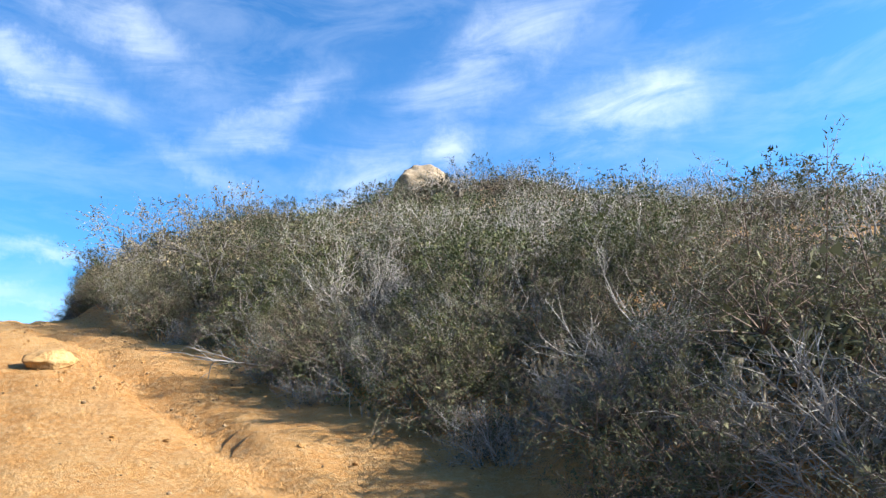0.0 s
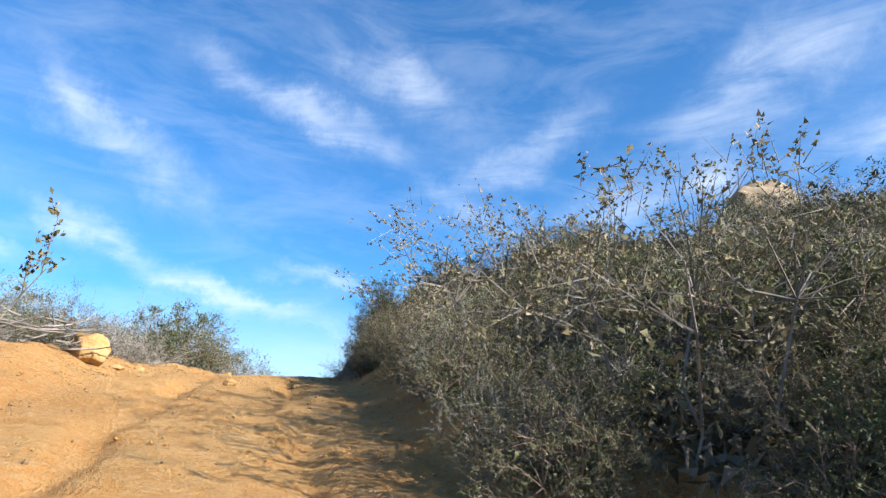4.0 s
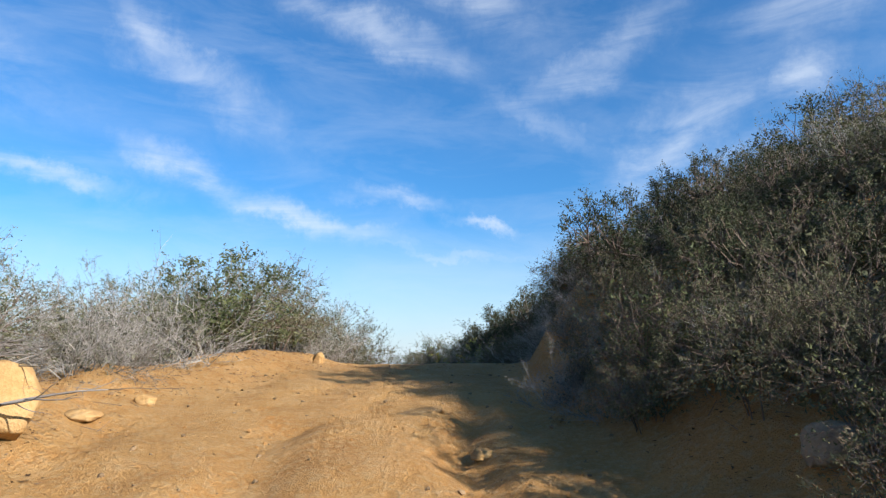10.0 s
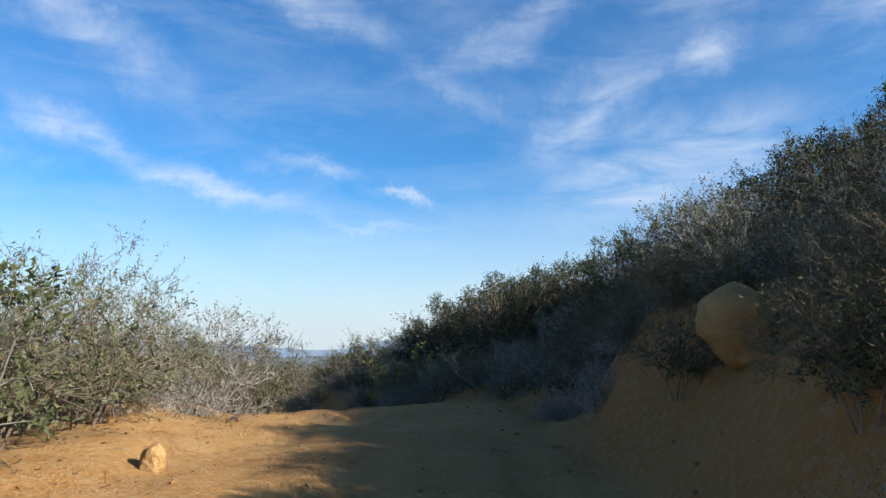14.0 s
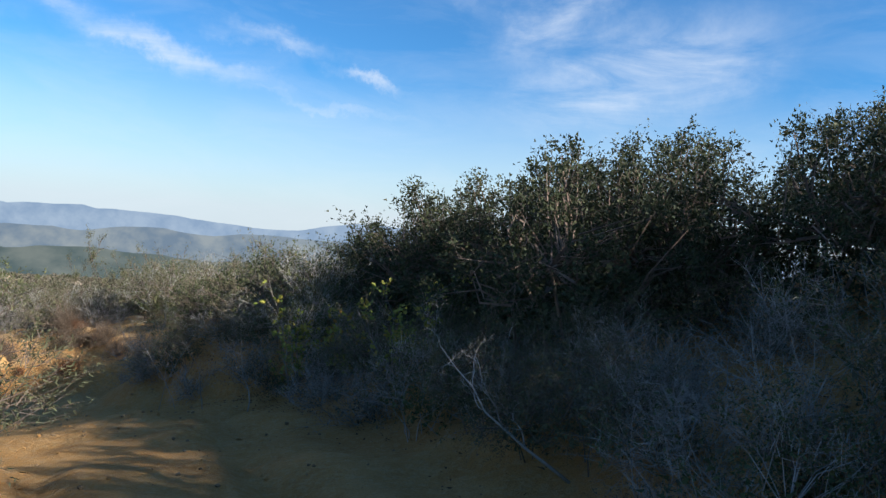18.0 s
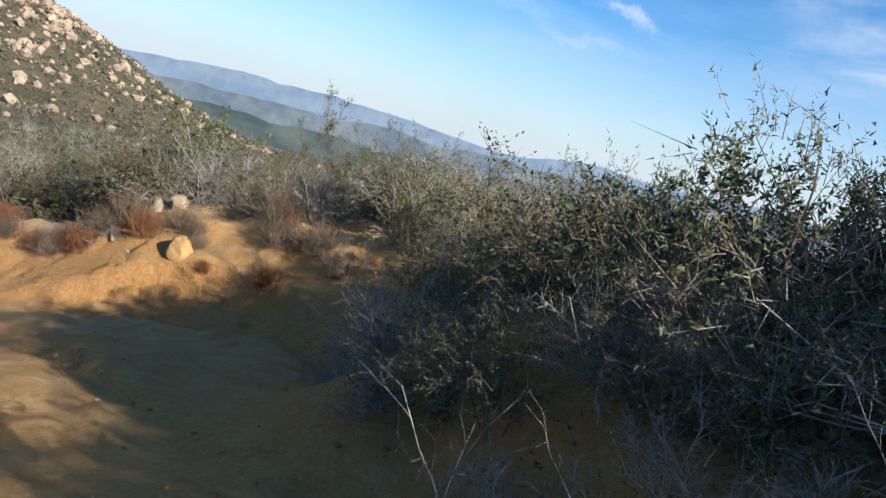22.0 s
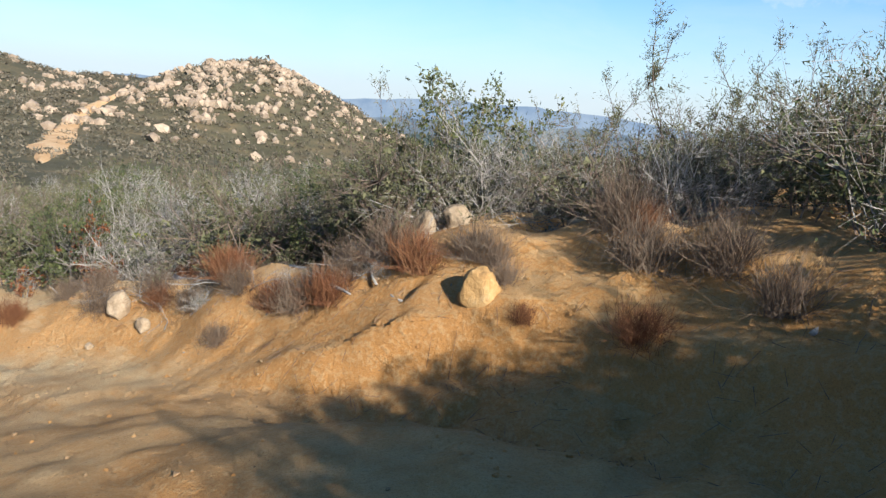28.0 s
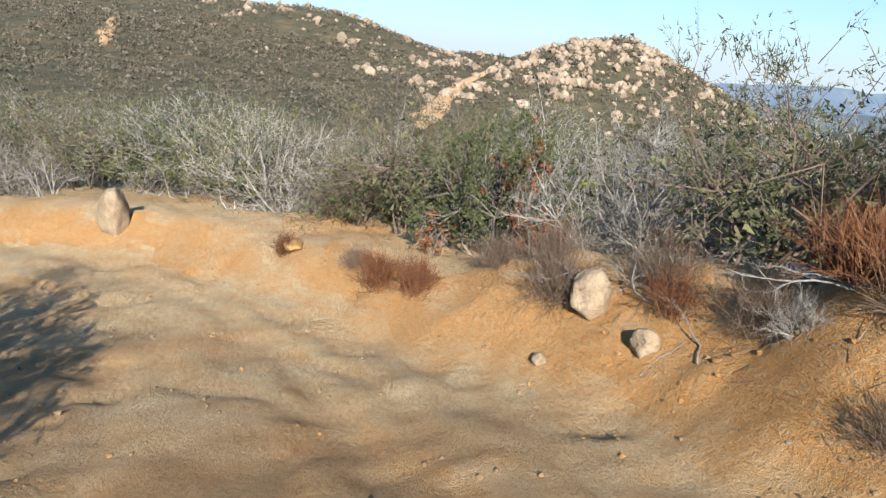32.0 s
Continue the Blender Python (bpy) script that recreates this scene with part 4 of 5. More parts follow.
for _ in range(170):
    x, y = FILL.uniform(0, 18), FILL.uniform(20, 48)
    if off_track(x, y) > 4 and free(x, y, 1.2):
        SLOPE.append((x, y, FILL.uniform(0.7, 1.1), FILL.uniform(0, 6.28), FILL.randrange(3)))
belt(-3, 9, 6, 26, 220, LOW, 0.55, 0.85, 1.1)
belt(-6, 23, 5.5, 24, 340, LOW, 0.6, 1.1, 1.2)
belt(23, 38, 8, 26, 260, LOW, 0.9, 1.35, 1.2)
for _ in range(290):
    x, y = FILL.uniform(-75, -34), FILL.uniform(8, 78)
    if off_track(x, y) > 2.0 and free(x, y, 1.3):
        SLOPE.append((x, y, FILL.uniform(0.9, 1.4), FILL.uniform(0, 6.28), FILL.randrange(3)))
belt(0, 20, -20, -7, 160, LOW, 0.75, 1.15, 1.2)
belt(36, 50, -24, -5, 140, LOW, 0.75, 1.15, 1.2)
belt(5, 12, 2.2, 4.0, 160, GREY + OLIVE + MIXED + GREEN, 0.4, 0.6, 0.6)
belt(5, 12, 3.6, 7.5, 110, OLIVE + MIXED + GREEN + GREY, 0.55, 0.8, 0.75)
for u, d, s, kind in ((31.8, -3.2, 0.9, OLIVE[0]), (32.8, -3.1, 1.0, GREEN[0]), (33.8, -3.0, 0.9, OLIVE[1]), (35.0, -2.9, 0.9, GREEN[1]), (36.2, -3.0, 1.0, MIXED[0])):
    x, y = beside(u, d)
    plant(kind, x, y, s)
belt(-3, 5, 2.4, 4.2, 160, GREY + OLIVE + MIXED + GREEN[:1], 0.45, 0.65, 0.6)
belt(-3, 5, 4.0, 6.5, 70, OLIVE + MIXED + GREEN[:1], 0.55, 0.75, 0.75)
belt(16.6, 19, 3.2, 4.2, 30, OLIVE + MIXED, 0.4, 0.6, 0.6)
# Shrubs behind the first rows grow into one another: one mesh.
thicket = [[], [], [], []]
base = 0
for ob, m in BEHIND:
    turn, shift = np.array(m.to_3x3()), np.array(m.translation)
    for piece in ob.children:
        me = piece.data
        v = np.empty(len(me.vertices) * 3, np.float32)
        me.vertices.foreach_get("co", v)
        me.calc_loop_triangles()
        f, k = np.empty(len(me.loop_triangles) * 3, np.int32), np.empty(len(me.loop_triangles), np.int32)
        me.loop_triangles.foreach_get("vertices", f)
        me.loop_triangles.foreach_get("material_index", k)
        for mat in me.materials:
            if mat not in thicket[3]:
                thicket[3].append(mat)
        slots = np.array([thicket[3].index(mat) for mat in me.materials])
        thicket[0].append(v.reshape(-1, 3) @ turn.T + shift)
        thicket[1].append(f.reshape(-1, 3) + base)
        thicket[2].append(slots[k])
        base += len(me.vertices)
brush = tri_mesh("thicket", np.concatenate(thicket[0]), np.concatenate(thicket[1]), thicket[3], np.concatenate(thicket[2]))
tagged(brush, "dense mixed chaparral behind the first rows of shrubs", "brush", kind="stuff")
made = []
for x, y, s, turn, k in SLOPE:
    v, f, m = LOW[k]
    c, q = math.cos(turn) * s, math.sin(turn) * s
    made.append((np.column_stack([v[:, 0] * c - v[:, 1] * q + x, v[:, 0] * q + v[:, 1] * c + y, v[:, 2] * s + at_ground(x, y, 0.05)]), f, m))
start = np.cumsum([0] + [len(v) for v, f, m in made])
slope_brush = tri_mesh("slope_brush", np.concatenate([v for v, f, m in made]), np.concatenate([f + n for (v, f, m), n in zip(made, start)]), SLOPE_MATS, np.concatenate([m for v, f, m in made]))
tagged(slope_brush, "grey and olive chaparral covering the slopes", "brush", kind="stuff")
for x, y, s, k in ((-34.0, 38.8, 1.1, RUST), (-33.3, 41.3, 1.3, RUST), (-32.9, 39.9, 0.9, TAN), (-27.9, 40.9, 1.2, RUST), (-28.4, 41.0, 0.8, TAN), (-27.0, 41.5, 1.3, RUST), (-26.5, 41.9, 1.1, TAN), (-24.2, 41.7, 1.0, RUST), (-30.6, 40.4, 1.0, TAN), (-31.6, 40.3, 1.1, TAN), (-33.4, 39.5, 0.9, TAN), (-31.3, 40.2, 0.85, RUST), (-30.1, 40.7, 1.2, RUST), (-32.3, 39.7, 1.2, TAN), (-29.6, 40.6, 1.0, TAN), (-28.4, 40.8, 1.1, TAN), (-27.6, 41.6, 1.6, TAN), (-25.0, 42.9, 0.9, RUST), (-36.6, 37.5, 0.8, RUST), (-26.2, 41.95, 0.8, TAN), (-23.9, 42.6, 1.5, TAN), (-23.2, 42.2, 1.2, TAN), (-29.2, 40.1, 0.7, TAN), (-35.2, 38.3, 0.7, TAN), (-25.3, 43.0, 1.7, TAN), (-24.7, 42.5, 1.4, TAN), (-28.0, 41.3, 1.3, TAN), (-28.9, 40.75, 1.1, RUST), (-34.6, 38.5, 1.2, RUST), (-30.4, 40.9, 1.3, RUST), (-25.9, 41.75, 0.7, TAN), (-25.4, 41.5, 0.6, RUST)):
    plant(k, x, y, s, sink=0.0)


# ---- dead wood ----
def tube(points, radii, sides=7):
    """A round limb along a bent line."""
    p, r = np.array(points, float), np.array(radii, float)
    w = np.gradient(p, axis=0)
    w /= np.linalg.norm(w, axis=1)[:, None] + 1e-9
    a = np.cross(w, np.where(np.abs(w[:, 2:]) > 0.9, (1.0, 0, 0), (0, 0, 1.0)))
    a /= np.linalg.norm(a, axis=1)[:, None]
    b = np.cross(w, a)
    g = np.linspace(0, 2 * math.pi, sides, endpoint=False)
    v = (p[:, None] + (a[:, None] * np.cos(g)[None, :, None] + b[:, None] * np.sin(g)[None, :, None]) * r[:, None, None]).reshape(-1, 3)
    f = [[k * sides + i, k * sides + (i + 1) % sides, (k + 1) * sides + (i + 1) % sides, (k + 1) * sides + i] for k in range(len(p) - 1) for i in range(sides)]
    return v, f + [list(range(sides))[::-1], [(len(p) - 1) * sides + i for i in range(sides)]]


def dead_branch(seed, x, y, length, turn, rise, radius, label, forks=4, name="dead_branch", lift=0.0, mat=None, bend=0.16):
    """A bleached, crooked branch with broken side limbs, lying on the ground."""
    rng = np.random.default_rng(seed)
    v, f = [], []

    def limb(p, way, n, r, more):
        pts, rad = [np.array(p, float)], [r]
        steps = 7
        for k in range(steps):
            way = way + rng.normal(0, bend, 3) * (1, 1, 0.5)
            way /= np.linalg.norm(way)
            pts.append(pts[-1] + way * n / steps)
            rad.append(r * (1 - 0.75 * (k + 1) / steps))
            if more and k > 0 and rng.random() < more / steps:
                side = way + rng.normal(0, 0.8, 3) * (1, 1, 0.6)
                limb(pts[-1], side / np.linalg.norm(side), n * rng.uniform(0.25, 0.5), rad[-1] * 0.7, max(more - 2.5, 0))
        tv, tf = tube(pts, rad, 4)
        base = sum(len(q) for q in v)
        v.append(tv)
        f.extend([[i + base for i in face] for face in tf])

    limb((0, 0, 0), np.array([math.cos(rise), 0, math.sin(rise)]), length, radius, forks)
    ob = mesh_object(name, np.concatenate(v).tolist(), f, mat or DEAD)
    ob.matrix_basis = pose(x, y, at_ground(x, y) + radius * 0.6 + lift, 0, 0, turn)
    return tagged(ob, label, "dead branch", "dead wood")


for k in range(22):
    dead_branch(100 + k, -11.6 + FILL.uniform(-0.5, 0.4), 14.9 + FILL.uniform(-0.7, 0.8), FILL.uniform(0.7, 1.3), FILL.choice((70, 85, 100, 115, 60, 250, 265)) + FILL.uniform(-15, 15), FILL.uniform(0.0, 0.28), FILL.uniform(0.010, 0.024), "bleached dead branch in a heap beside the track", 6, lift=0.018 * k, mat=BARK)
dead_branch(120, -28.45, 41.6, 1.75, 63, 0.72, 0.042, "long bare pole leaning out of the bank brush", 1, bend=0.07)
dead_branch(121, -32.7, 41.0, 2.0, 8, 0.02, 0.06, "grey weathered log behind the boulder", 2, name="log", lift=0.05)
dead_branch(122, -31.2, 41.1, 1.6, -4, 0.04, 0.05, "grey weathered log on the bank top", 3, name="log", lift=0.04)
dead_branch(123, -28.3, 41.1, 0.9, -25, 0.0, 0.05, "short broken log lying on the bank", 2, name="log", lift=0.02)
dead_branch(124, -29.8, 41.5, 1.5, 20, 0.15, 0.03, "crooked dead branch on the bank top", 5)
dead_branch(125, -28.9, 41.7, 1.3, 30, 0.2, 0.028, "crooked dead branch on the bank top", 5)
dead_branch(126, -27.4, 41.2, 1.0, 160, 0.1, 0.022, "forked dead twig hanging down the bank", 6)
dead_branch(127, -26.8, 41.1, 0.9, 200, -0.1, 0.02, "forked dead twig hanging down the bank", 6)
dead_branch(128, -22.9, 42.0, 1.3, 100, 0.25, 0.03, "pale broken branch on the bank", 5)
dead_branch(129, -22.2, 41.8, 1.2, 60, 0.3, 0.028, "pale broken branch on the bank", 6)
dead_branch(130, -17.95, 35.85, 1.1, 75, 1.25, 0.007, "bare pale shoot in the shaded brush", 7, bend=0.12)
dead_branch(131, -17.6, 35.7, 1.0, 140, 1.15, 0.007, "bare pale shoot in the shaded brush", 7, bend=0.12)
dead_branch(132, -16.9, 35.2, 0.9, 120, 0.9, 0.007, "pale bare branch in the shaded brush", 7)
dead_branch(133, -16.1, 34.9, 1.0, 100, 0.85, 0.009, "pale crooked branch in the shaded brush", 7)
dead_branch(134, -12.1, 31.4, 1.3, 190, 0.75, 0.013, "pale forked dead branch in the brush", 10, bend=0.35)
dead_branch(135, -0.4, 7.6, 1.6, 150, 0.3, 0.03, "pale dead branch under the roadside brush", 7)
dead_branch(136, -1.2, 8.4, 1.5, 20, 0.4, 0.03, "pale dead branch under the roadside brush", 7)
dead_branch(137, 0.9, 6.4, 1.3, 100, 0.2, 0.025, "grey twig tangle beside the track", 8)
for k in range(18):
    x = -26.4 - 0.33 * k + FILL.uniform(-0.2, 0.2)
    dead_branch(180 + k, x, np.interp(x, (-32.5, -31, -28, -26), (39.9, 40.0, 41.2, 41.9)) + FILL.uniform(-0.35, 0.45), FILL.uniform(0.45, 0.9), FILL.uniform(0, 360), FILL.uniform(-0.05, 0.5), FILL.uniform(0.006, 0.014), "tangled dry twig on the dirt bank", 8, bend=0.3)
dead_branch(138, -30.6, 39.7, 0.7, 30, 0.05, 0.012, "dry twig on the edge of the track", 6)
dead_branch(139, -29.6, 39.8, 0.8, 70, 0.05, 0.014, "dry twig on the edge of the track", 6)


def sapling(seed, x, y, height, leaf, label, stems=4):
    """An upright young sumac with large coloured leaves along bare stems."""
    rng = np.random.default_rng(seed)
    ob = thing("sapling", label, "sapling", "sumac saplings")
    fine = []
    for _ in range(stems):
        limbs, twigs = grow(rng, 1, height * rng.uniform(0.6, 1.0), height * 0.7, 4, 5, thick=0.012, twig=0.14, bare=0.3)
        v, f = sticks(limbs)
        put_mesh("stem", v, f, BARK, ob)
        fine += twigs
    two_tone("crown", sticks(fine), leaves(rng, fine, 6, 0.062, 0.3, 0.02), (BARK, leaf), ob)
    ob.matrix_basis = pose(x, y, at_ground(x, y, 0.03), 0, 0, seed * 40)
    return ob


sapling(1, -34.5, 40.0, 2.2, RED_LEAF, "tall sumac sapling with rust-red leaves on bare stems")
sapling(2, -34.0, 40.2, 1.1, RED_LEAF, "low sumac sapling with rust-red leaves", 4)
sapling(7, -35.3, 39.3, 0.8, RED_LEAF, "low sumac sapling with rust-red leaves", 4)
sapling(3, -15.55, 35.25, 1.7, YELLOW_LEAF, "sumac sapling with yellow-green and orange leaves", 5)
sapling(4, -13.85, 34.2, 1.6, YELLOW_LEAF, "sumac sapling with yellow-green and orange leaves", 5)
sapling(5, -15.1, 35.5, 1.2, YELLOW_LEAF, "low sumac sapling with yellowing leaves", 4)
sapling(6, -35.4, 41.2, 1.5, YELLOW_LEAF, "sumac sapling with yellowing leaves in grey brush", 4)
sapling(8, -8.25, 11.1, 2.3, DRY_LEAF, "bare-stemmed young sumac with a few dry leaves", 3)
for k in range(22):
    x, y = beside(FILL.uniform(17.5, 25.5), FILL.uniform(2.4, 3.6))
    dead_branch(150 + k, x, y, FILL.uniform(0.5, 0.95), FILL.uniform(0, 360), FILL.uniform(0.5, 1.15), FILL.uniform(0.004, 0.008), "pale bare branch leaning in the shaded brush", 8, bend=0.22)

# Leaf litter under the brush.
rng = np.random.default_rng(70)
p = [beside(rng.uniform(2, 26), rng.uniform(1.9, 4.4)) for _ in range(11000)] + [beside(rng.uniform(9, 20), -rng.uniform(2.0, 4.2)) for _ in range(5000)]
p = np.array(p) + rng.normal(0, 0.15, (len(p), 2))
p = p[bumps(p[:, 0], p[:, 1], 0.9, 17, 3) > -0.15]
c = np.column_stack([p, land(p[:, 0], p[:, 1]) + 0.006])
v = c[:, None] + rng.normal(0, 1, (len(c), 3, 3)) * (0.017, 0.017, 0.005)
tagged(tri_mesh("leaf_litter", v.reshape(-1, 3), np.arange(len(c) * 3).reshape(-1, 3), [LITTER]), "brown dead leaves littering the shaded banks", "litter", kind="stuff")

# Twig litter, clods and pebbles lie too thick to count.
rng = np.random.default_rng(77)
segs = []
for _ in range(800):
    u, d = rng.uniform(28.5, 36), rng.uniform(3.0, 6.0)
    x, y = beside(u, d)
    x, y = x + rng.normal(0, 0.2), y + rng.normal(0, 0.2)
    segs.append((x, y, rng.uniform(0, 6.28), rng.uniform(0.04, 0.2)))
for _ in range(500):
    side = rng.choice((-1, 1))
    x, y = beside(rng.uniform(8, 18), side * rng.uniform(2.2, 4.5))
    segs.append((x, y, rng.uniform(0, 6.28), rng.uniform(0.04, 0.25)))
q = np.array(segs)
z = land(q[:, 0], q[:, 1]) + 0.008
ex, ey = q[:, 0] + np.cos(q[:, 2]) * q[:, 3], q[:, 1] + np.sin(q[:, 2]) * q[:, 3]
ez = land(ex, ey) + rng.uniform(0.005, 0.05, len(q))
v, f = sticks([((a, b, c), (e, g, h), 0.0032, 0.0015) for a, b, c, e, g, h in zip(q[:, 0], q[:, 1], z, ex, ey, ez)])
tagged(put_mesh("twig_litter", v, f, BROWN_TWIG, None), "dry twigs littering the banks", "twigs", kind="stuff")

p = []
for _ in range(8000):
    u = rng.uniform(-1, 38)
    edge = np.interp(u, RIGHT[:, 0], RIGHT[:, 1])
    d = rng.choice((rng.normal(0.9, 0.5), rng.normal(-0.8, 0.6), rng.normal(edge, 0.6), rng.normal(-2.2, 0.7), rng.uniform(-3, 4)))
    p.append(beside(u, d))
p = np.array(p) + rng.normal(0, 0.15, (len(p), 2))
size = 0.004 + 0.022 * rng.random(len(p)) ** 6
PEBBLES = (p, size)
for ob in PROTO:
    for o in (*ob.children_recursive, ob):
        bpy.data.objects.remove(o)

# ---- far brush and far rocks ----
def clumps(name, label, spots, mat, category, rough, tall):
    """Low lumps of brush or rock, thousands in one mesh."""
    rng = np.random.default_rng(len(spots))
    bm = bmesh.new()
    bmesh.ops.create_icosphere(bm, subdivisions=1, radius=1.0)
    ball = np.array([v.co[:] for v in bm.verts])
    tri = np.array([[v.index for v in f.verts] for f in bm.faces])
    bm.free()
    n = len(spots)
    v = ball[None] * (1 + rough * rng.normal(0, 1, (n, len(ball), 1)))
    s = spots[:, 3][:, None, None] * np.array([1, 1, tall])
    turn = rng.uniform(0, 2 * math.pi, n)
    c, q = np.cos(turn)[:, None], np.sin(turn)[:, None]
    v = np.stack([v[..., 0] * c - v[..., 1] * q, v[..., 0] * q + v[..., 1] * c, v[..., 2]], -1) * s + spots[:, None, :3]
    f = (tri[None] + (np.arange(n) * len(ball))[:, None, None]).reshape(-1, 3)
    ob = mesh_object(name, v.reshape(-1, 3).tolist(), f.tolist(), mat, shade=False)
    return tagged(ob, label, category, kind="stuff")


for mat, label, part_of in ((DIRT, "ochre clods and grit on the track", slice(0, None, 2)), (TAN_STONE, "pale pebbles on the track", slice(1, None, 2))):
    p, size = PEBBLES[0][part_of], PEBBLES[1][part_of]
    clumps("gravel", label, np.column_stack([p, land(p[:, 0], p[:, 1]) + size * 0.3, size]), mat, "gravel", 0.2, 0.75)


p = np.array([beside(rng.uniform(27.5, 36), rng.uniform(2.4, 5.2)) for _ in range(1500)]) + rng.normal(0, 0.2, (1500, 2))
size = 0.007 + 0.026 * rng.random(len(p)) ** 5
clumps("dirt_clods", "ochre clods crumbled off the bank", np.column_stack([p, land(p[:, 0], p[:, 1]) + size * 0.2, size]), DIRT, "dirt clods", 0.22, 0.7)


def brush_cover(name, label, spots, mat, blades, leaf=0.15):
    """Far bushes as loose heaps of small blades, all in one mesh."""
    rng = np.random.default_rng(len(spots))
    n = len(spots)
    way = rng.normal(0, 1, (n, blades, 3))
    way[..., 2] = np.abs(way[..., 2])
    way /= np.linalg.norm(way, axis=2)[..., None]
    c = spots[:, None, :3] + way * spots[:, 3][:, None, None] * rng.uniform(0.45, 1.0, (n, blades, 1)) * (1, 1, 0.8)
    a, b = rng.normal(0, 1, (n, blades, 3)), rng.normal(0, 1, (n, blades, 3))
    s = spots[:, 3][:, None, None] * leaf
    v = np.stack([c + a * s, c + b * s, c - (a + b) * s * 0.6], 2).reshape(-1, 3)
    return tagged(tri_mesh(name, v, np.arange(len(v)).reshape(-1, 3), [mat]), label, "brush", kind="stuff")


FAR_CUT = [(-152, 68), (-179, 77), (-199, 84), (-220, 91), (-237, 98), (-251, 105), (-263, 112), (-274, 120), (-284, 128)]
rng = np.random.default_rng(8)
cand = np.concatenate([rng.uniform((-120, -30), (40, 110), (6500, 2)), rng.uniform((-330, -20), (-60, 330), (10000, 2)), rng.uniform((-640, -160), (-180, 420), (8000, 2))])
cut = np.array(FAR_CUT)
keep = np.min(np.hypot(cand[:, None, 0] - cut[None, :, 0], cand[:, None, 1] - cut[None, :, 1]), 1) > 6.0
cand = cand[keep]
u, z, d = along(cand[:, 0], cand[:, 1])
cand = cand[np.abs(d) > np.where((d > 0) & (u < 22), 11, np.where(d > 0, 15, 13))]
dist = np.hypot(cand[:, 0] + 18, cand[:, 1] - 28)
size = np.clip(0.6 + dist * 0.005, 0.7, 2.4) * rng.uniform(0.6, 1.25, len(cand))
brush_cover("hillside_brush", "grey-green chaparral brush on the hillsides", np.column_stack([cand, sheet(cand[:, 0], cand[:, 1]), size]), BRUSH, 15)


rng = np.random.default_rng(18)
p = np.array([beside(rng.uniform(-4, 17), 2.9 + 19 * rng.random() ** 1.5) for _ in range(3800)])
brush_cover("low_brush", "low dry brush between the shrubs of the hillside", np.column_stack([p, sheet(p[:, 0], p[:, 1]), rng.uniform(0.3, 0.6, len(p))]), BRUSH, 60, 0.07)

p = rng.uniform((-6, 24), (22, 50), (1900, 2))
u, z, d = along(p[:, 0], p[:, 1])
p = p[(d > 4.5) & ~((p[:, 0] < 6.0) & (p[:, 1] > 33))]
brush_cover("crest_brush", "grey-green brush over the crest of the hill", np.column_stack([p, sheet(p[:, 0], p[:, 1]), rng.uniform(0.6, 1.0, len(p))]), BRUSH, 70, 0.06)


def scatter_rocks(name, label, cx, cy, sx, sy, count, low, high, seed):
    """Boulders in heaps: a few heaps of large blocks, and loose ones between them."""
    rng = np.random.default_rng(seed)
    heap = np.column_stack([rng.normal(cx, sx, 46), rng.normal(cy, sy, 46)])
    p = np.where(rng.random((count, 1)) < 0.62, heap[rng.integers(0, 46, count)] + rng.normal(0, 2.6, (count, 2)), np.column_stack([rng.normal(cx, sx, count), rng.normal(cy, sy, count)]))
    s = low + (high - low) * rng.random(count) ** 3
    clumps(name, label, np.column_stack([p, sheet(p[:, 0], p[:, 1]) + s * 0.35, s]), FAR_ROCK, "rocks", 0.24, 0.9)


scatter_rocks("hill_boulders", "pale granite boulders strewn over the hill", -268, 172, 34, 36, 1900, 0.35, 2.0, 3)
scatter_rocks("ridge_boulders", "pale boulders along the far ridge", -390, 110, 90, 60, 420, 0.5, 2.4, 4)


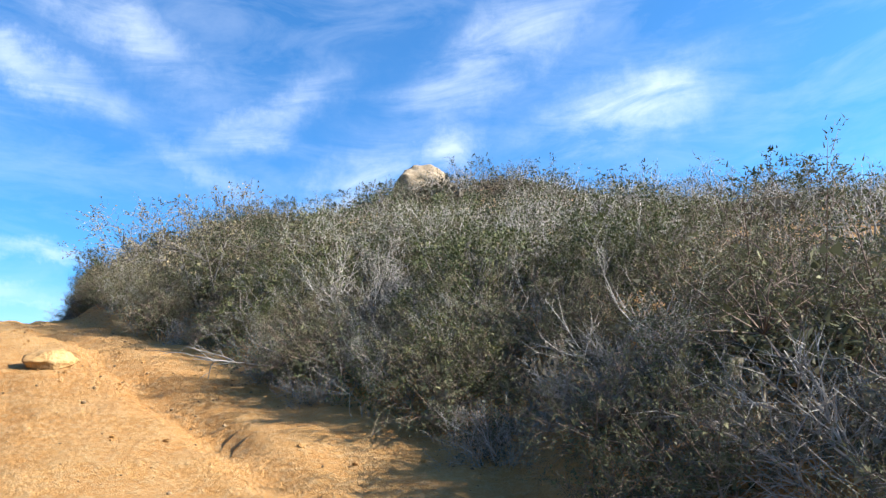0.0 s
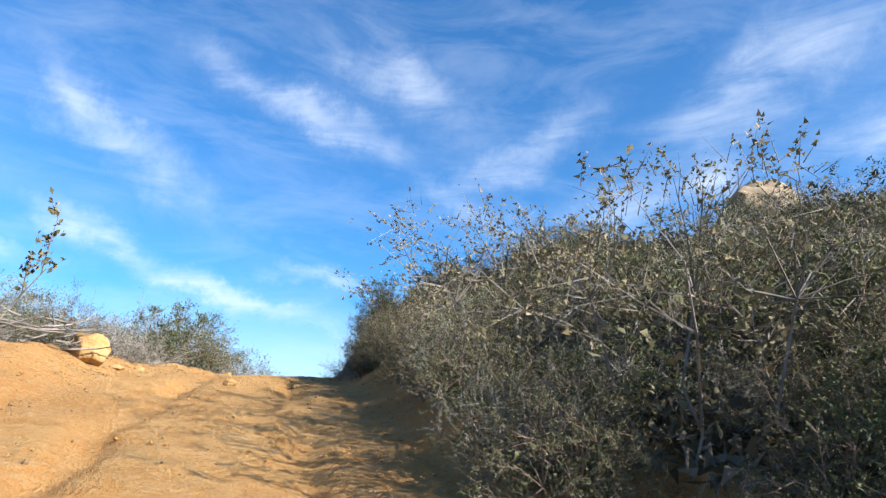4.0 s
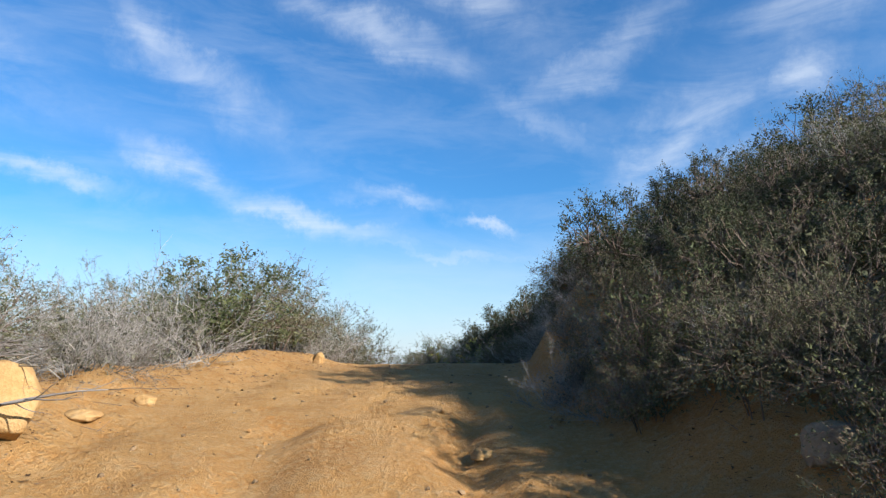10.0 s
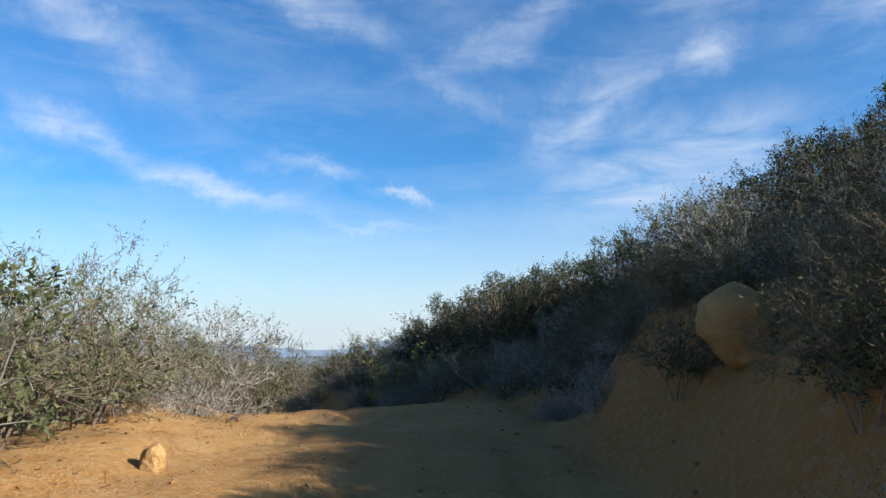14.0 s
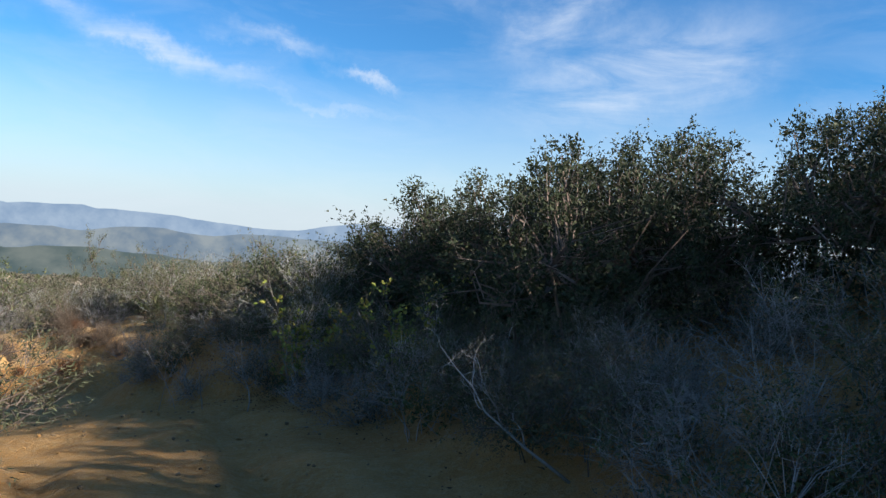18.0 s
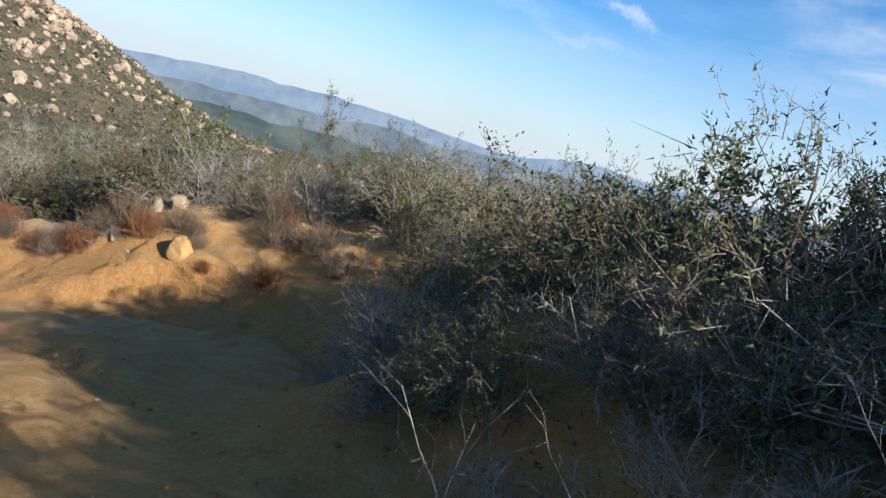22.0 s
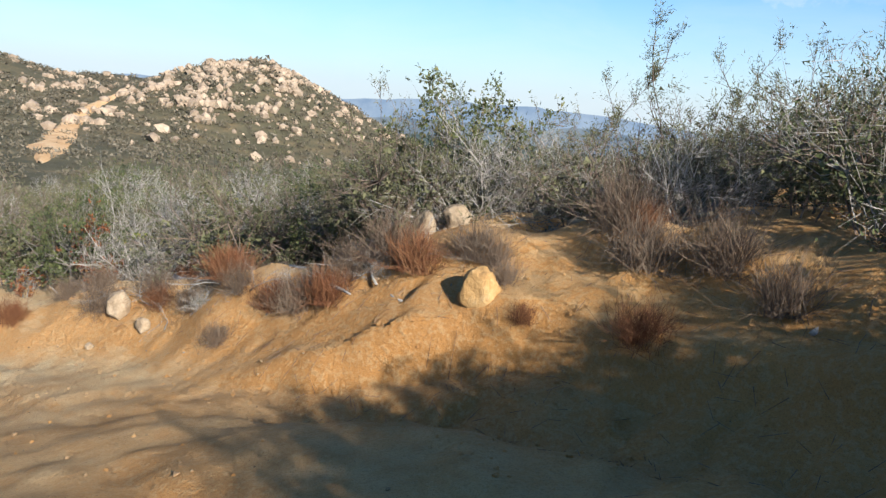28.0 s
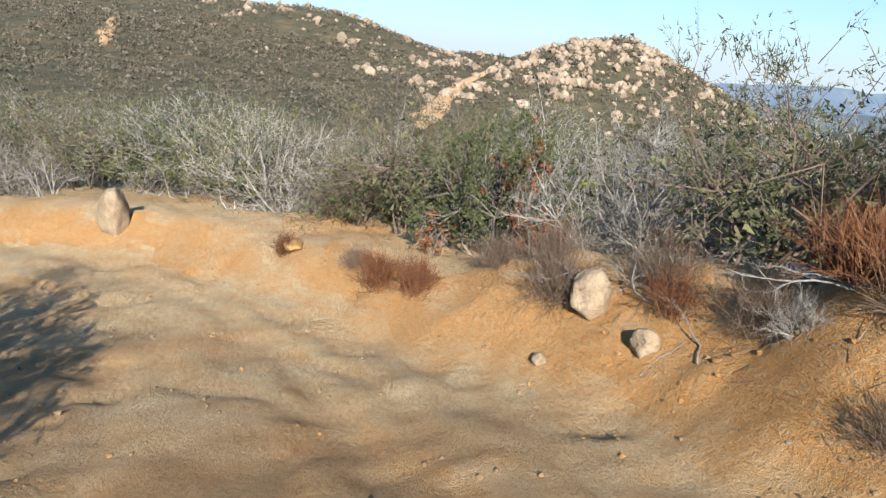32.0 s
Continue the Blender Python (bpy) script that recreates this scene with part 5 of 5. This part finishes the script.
def far_track(name, label, points, width):
    """A bare dirt cut that runs over the far slopes, laid on the ground."""
    p = np.array(points, float)
    s = np.linspace(0, len(p) - 1, 60)
    c = np.column_stack([np.interp(s, np.arange(len(p)), p[:, 0]), np.interp(s, np.arange(len(p)), p[:, 1])])
    t = np.gradient(c, axis=0)
    t /= np.linalg.norm(t, axis=1)[:, None]
    side = np.column_stack([t[:, 1], -t[:, 0]])
    rows = []
    for k in np.linspace(-1, 1, 7):
        e = c + side * (width * k * np.interp(s, (0, 1, len(p) - 2, len(p) - 1), (0.1, 1.0, 0.5, 0.1)) * (1 + 0.5 * bumps(s * 1.7, s * 0 + k * 3, 1.0, 90)))[:, None]
        rows.append(np.column_stack([e, sheet(e[:, 0], e[:, 1]) + 0.45 - 0.5 * k * k]))
    ob = mesh_object(name, np.concatenate(rows).tolist(), grid_faces(60, 7).tolist(), CUT)
    return tagged(ob, label, "dirt road", kind="structure")


CUT = plain("bare_cut", (0.36, 0.20, 0.085), (0.48, 0.30, 0.15), (0.55, 0.42, 0.27), 0.25, 0.95, 0.5, 0.3)
far_track("road", "bare orange dirt road cut over the far slope", FAR_CUT, 3.8)
far_track("road", "pale dirt road on the distant hill", ((-226, 1.6), (-250, -0.7), (-282, -4.5), (-320, -9)), 2.4)


# ---- distance ----
def ridge(name, label, radius, az0, az1, elev, vary, seed, low, high):
    """A far mountain line as a curved sheet of hills; low and high hold its haze colours."""
    n, rows = 160, 5
    a = np.radians(np.linspace(az0, az1, n))
    line = elev + vary * (bumps(np.degrees(a) + 200, 0 * a, 9.0, seed, 5, 0.55))
    top = radius * np.tan(np.radians(line)) + 4
    v = []
    for k in range(rows):
        f = k / (rows - 1)
        r = radius - 260 * (1 - f)
        z = -0.13 * radius * (1 - f) + top * f
        v.append(np.stack([-np.sin(a) * r - 20, np.cos(a) * r + 34, z], 1))
    ob = mesh_object(name, np.concatenate(v).tolist(), grid_faces(n, rows).tolist(), haze_backdrop_material(name, low, high))
    return tagged(ob, label, "mountains", kind="structure")


# Air haze is put into these emission colours, bluer and paler with distance.
ridge("backdrop", "mountain range on the horizon, a glowing sheet in pale blue haze colours", 4000, -20, 130, -0.9, 1.0, 3, (0.30, 0.43, 0.62), (0.42, 0.55, 0.72))
ridge("backdrop", "hills beyond the valley, a glowing sheet in hazy dark green", 1900, -20, 130, -4.0, 0.9, 5, (0.11, 0.16, 0.17), (0.22, 0.26, 0.25))
ridge("backdrop", "hills across the valley, a glowing sheet in blue-grey haze colours", 3000, -20, 130, -2.4, 0.9, 7, (0.20, 0.28, 0.38), (0.36, 0.42, 0.46))
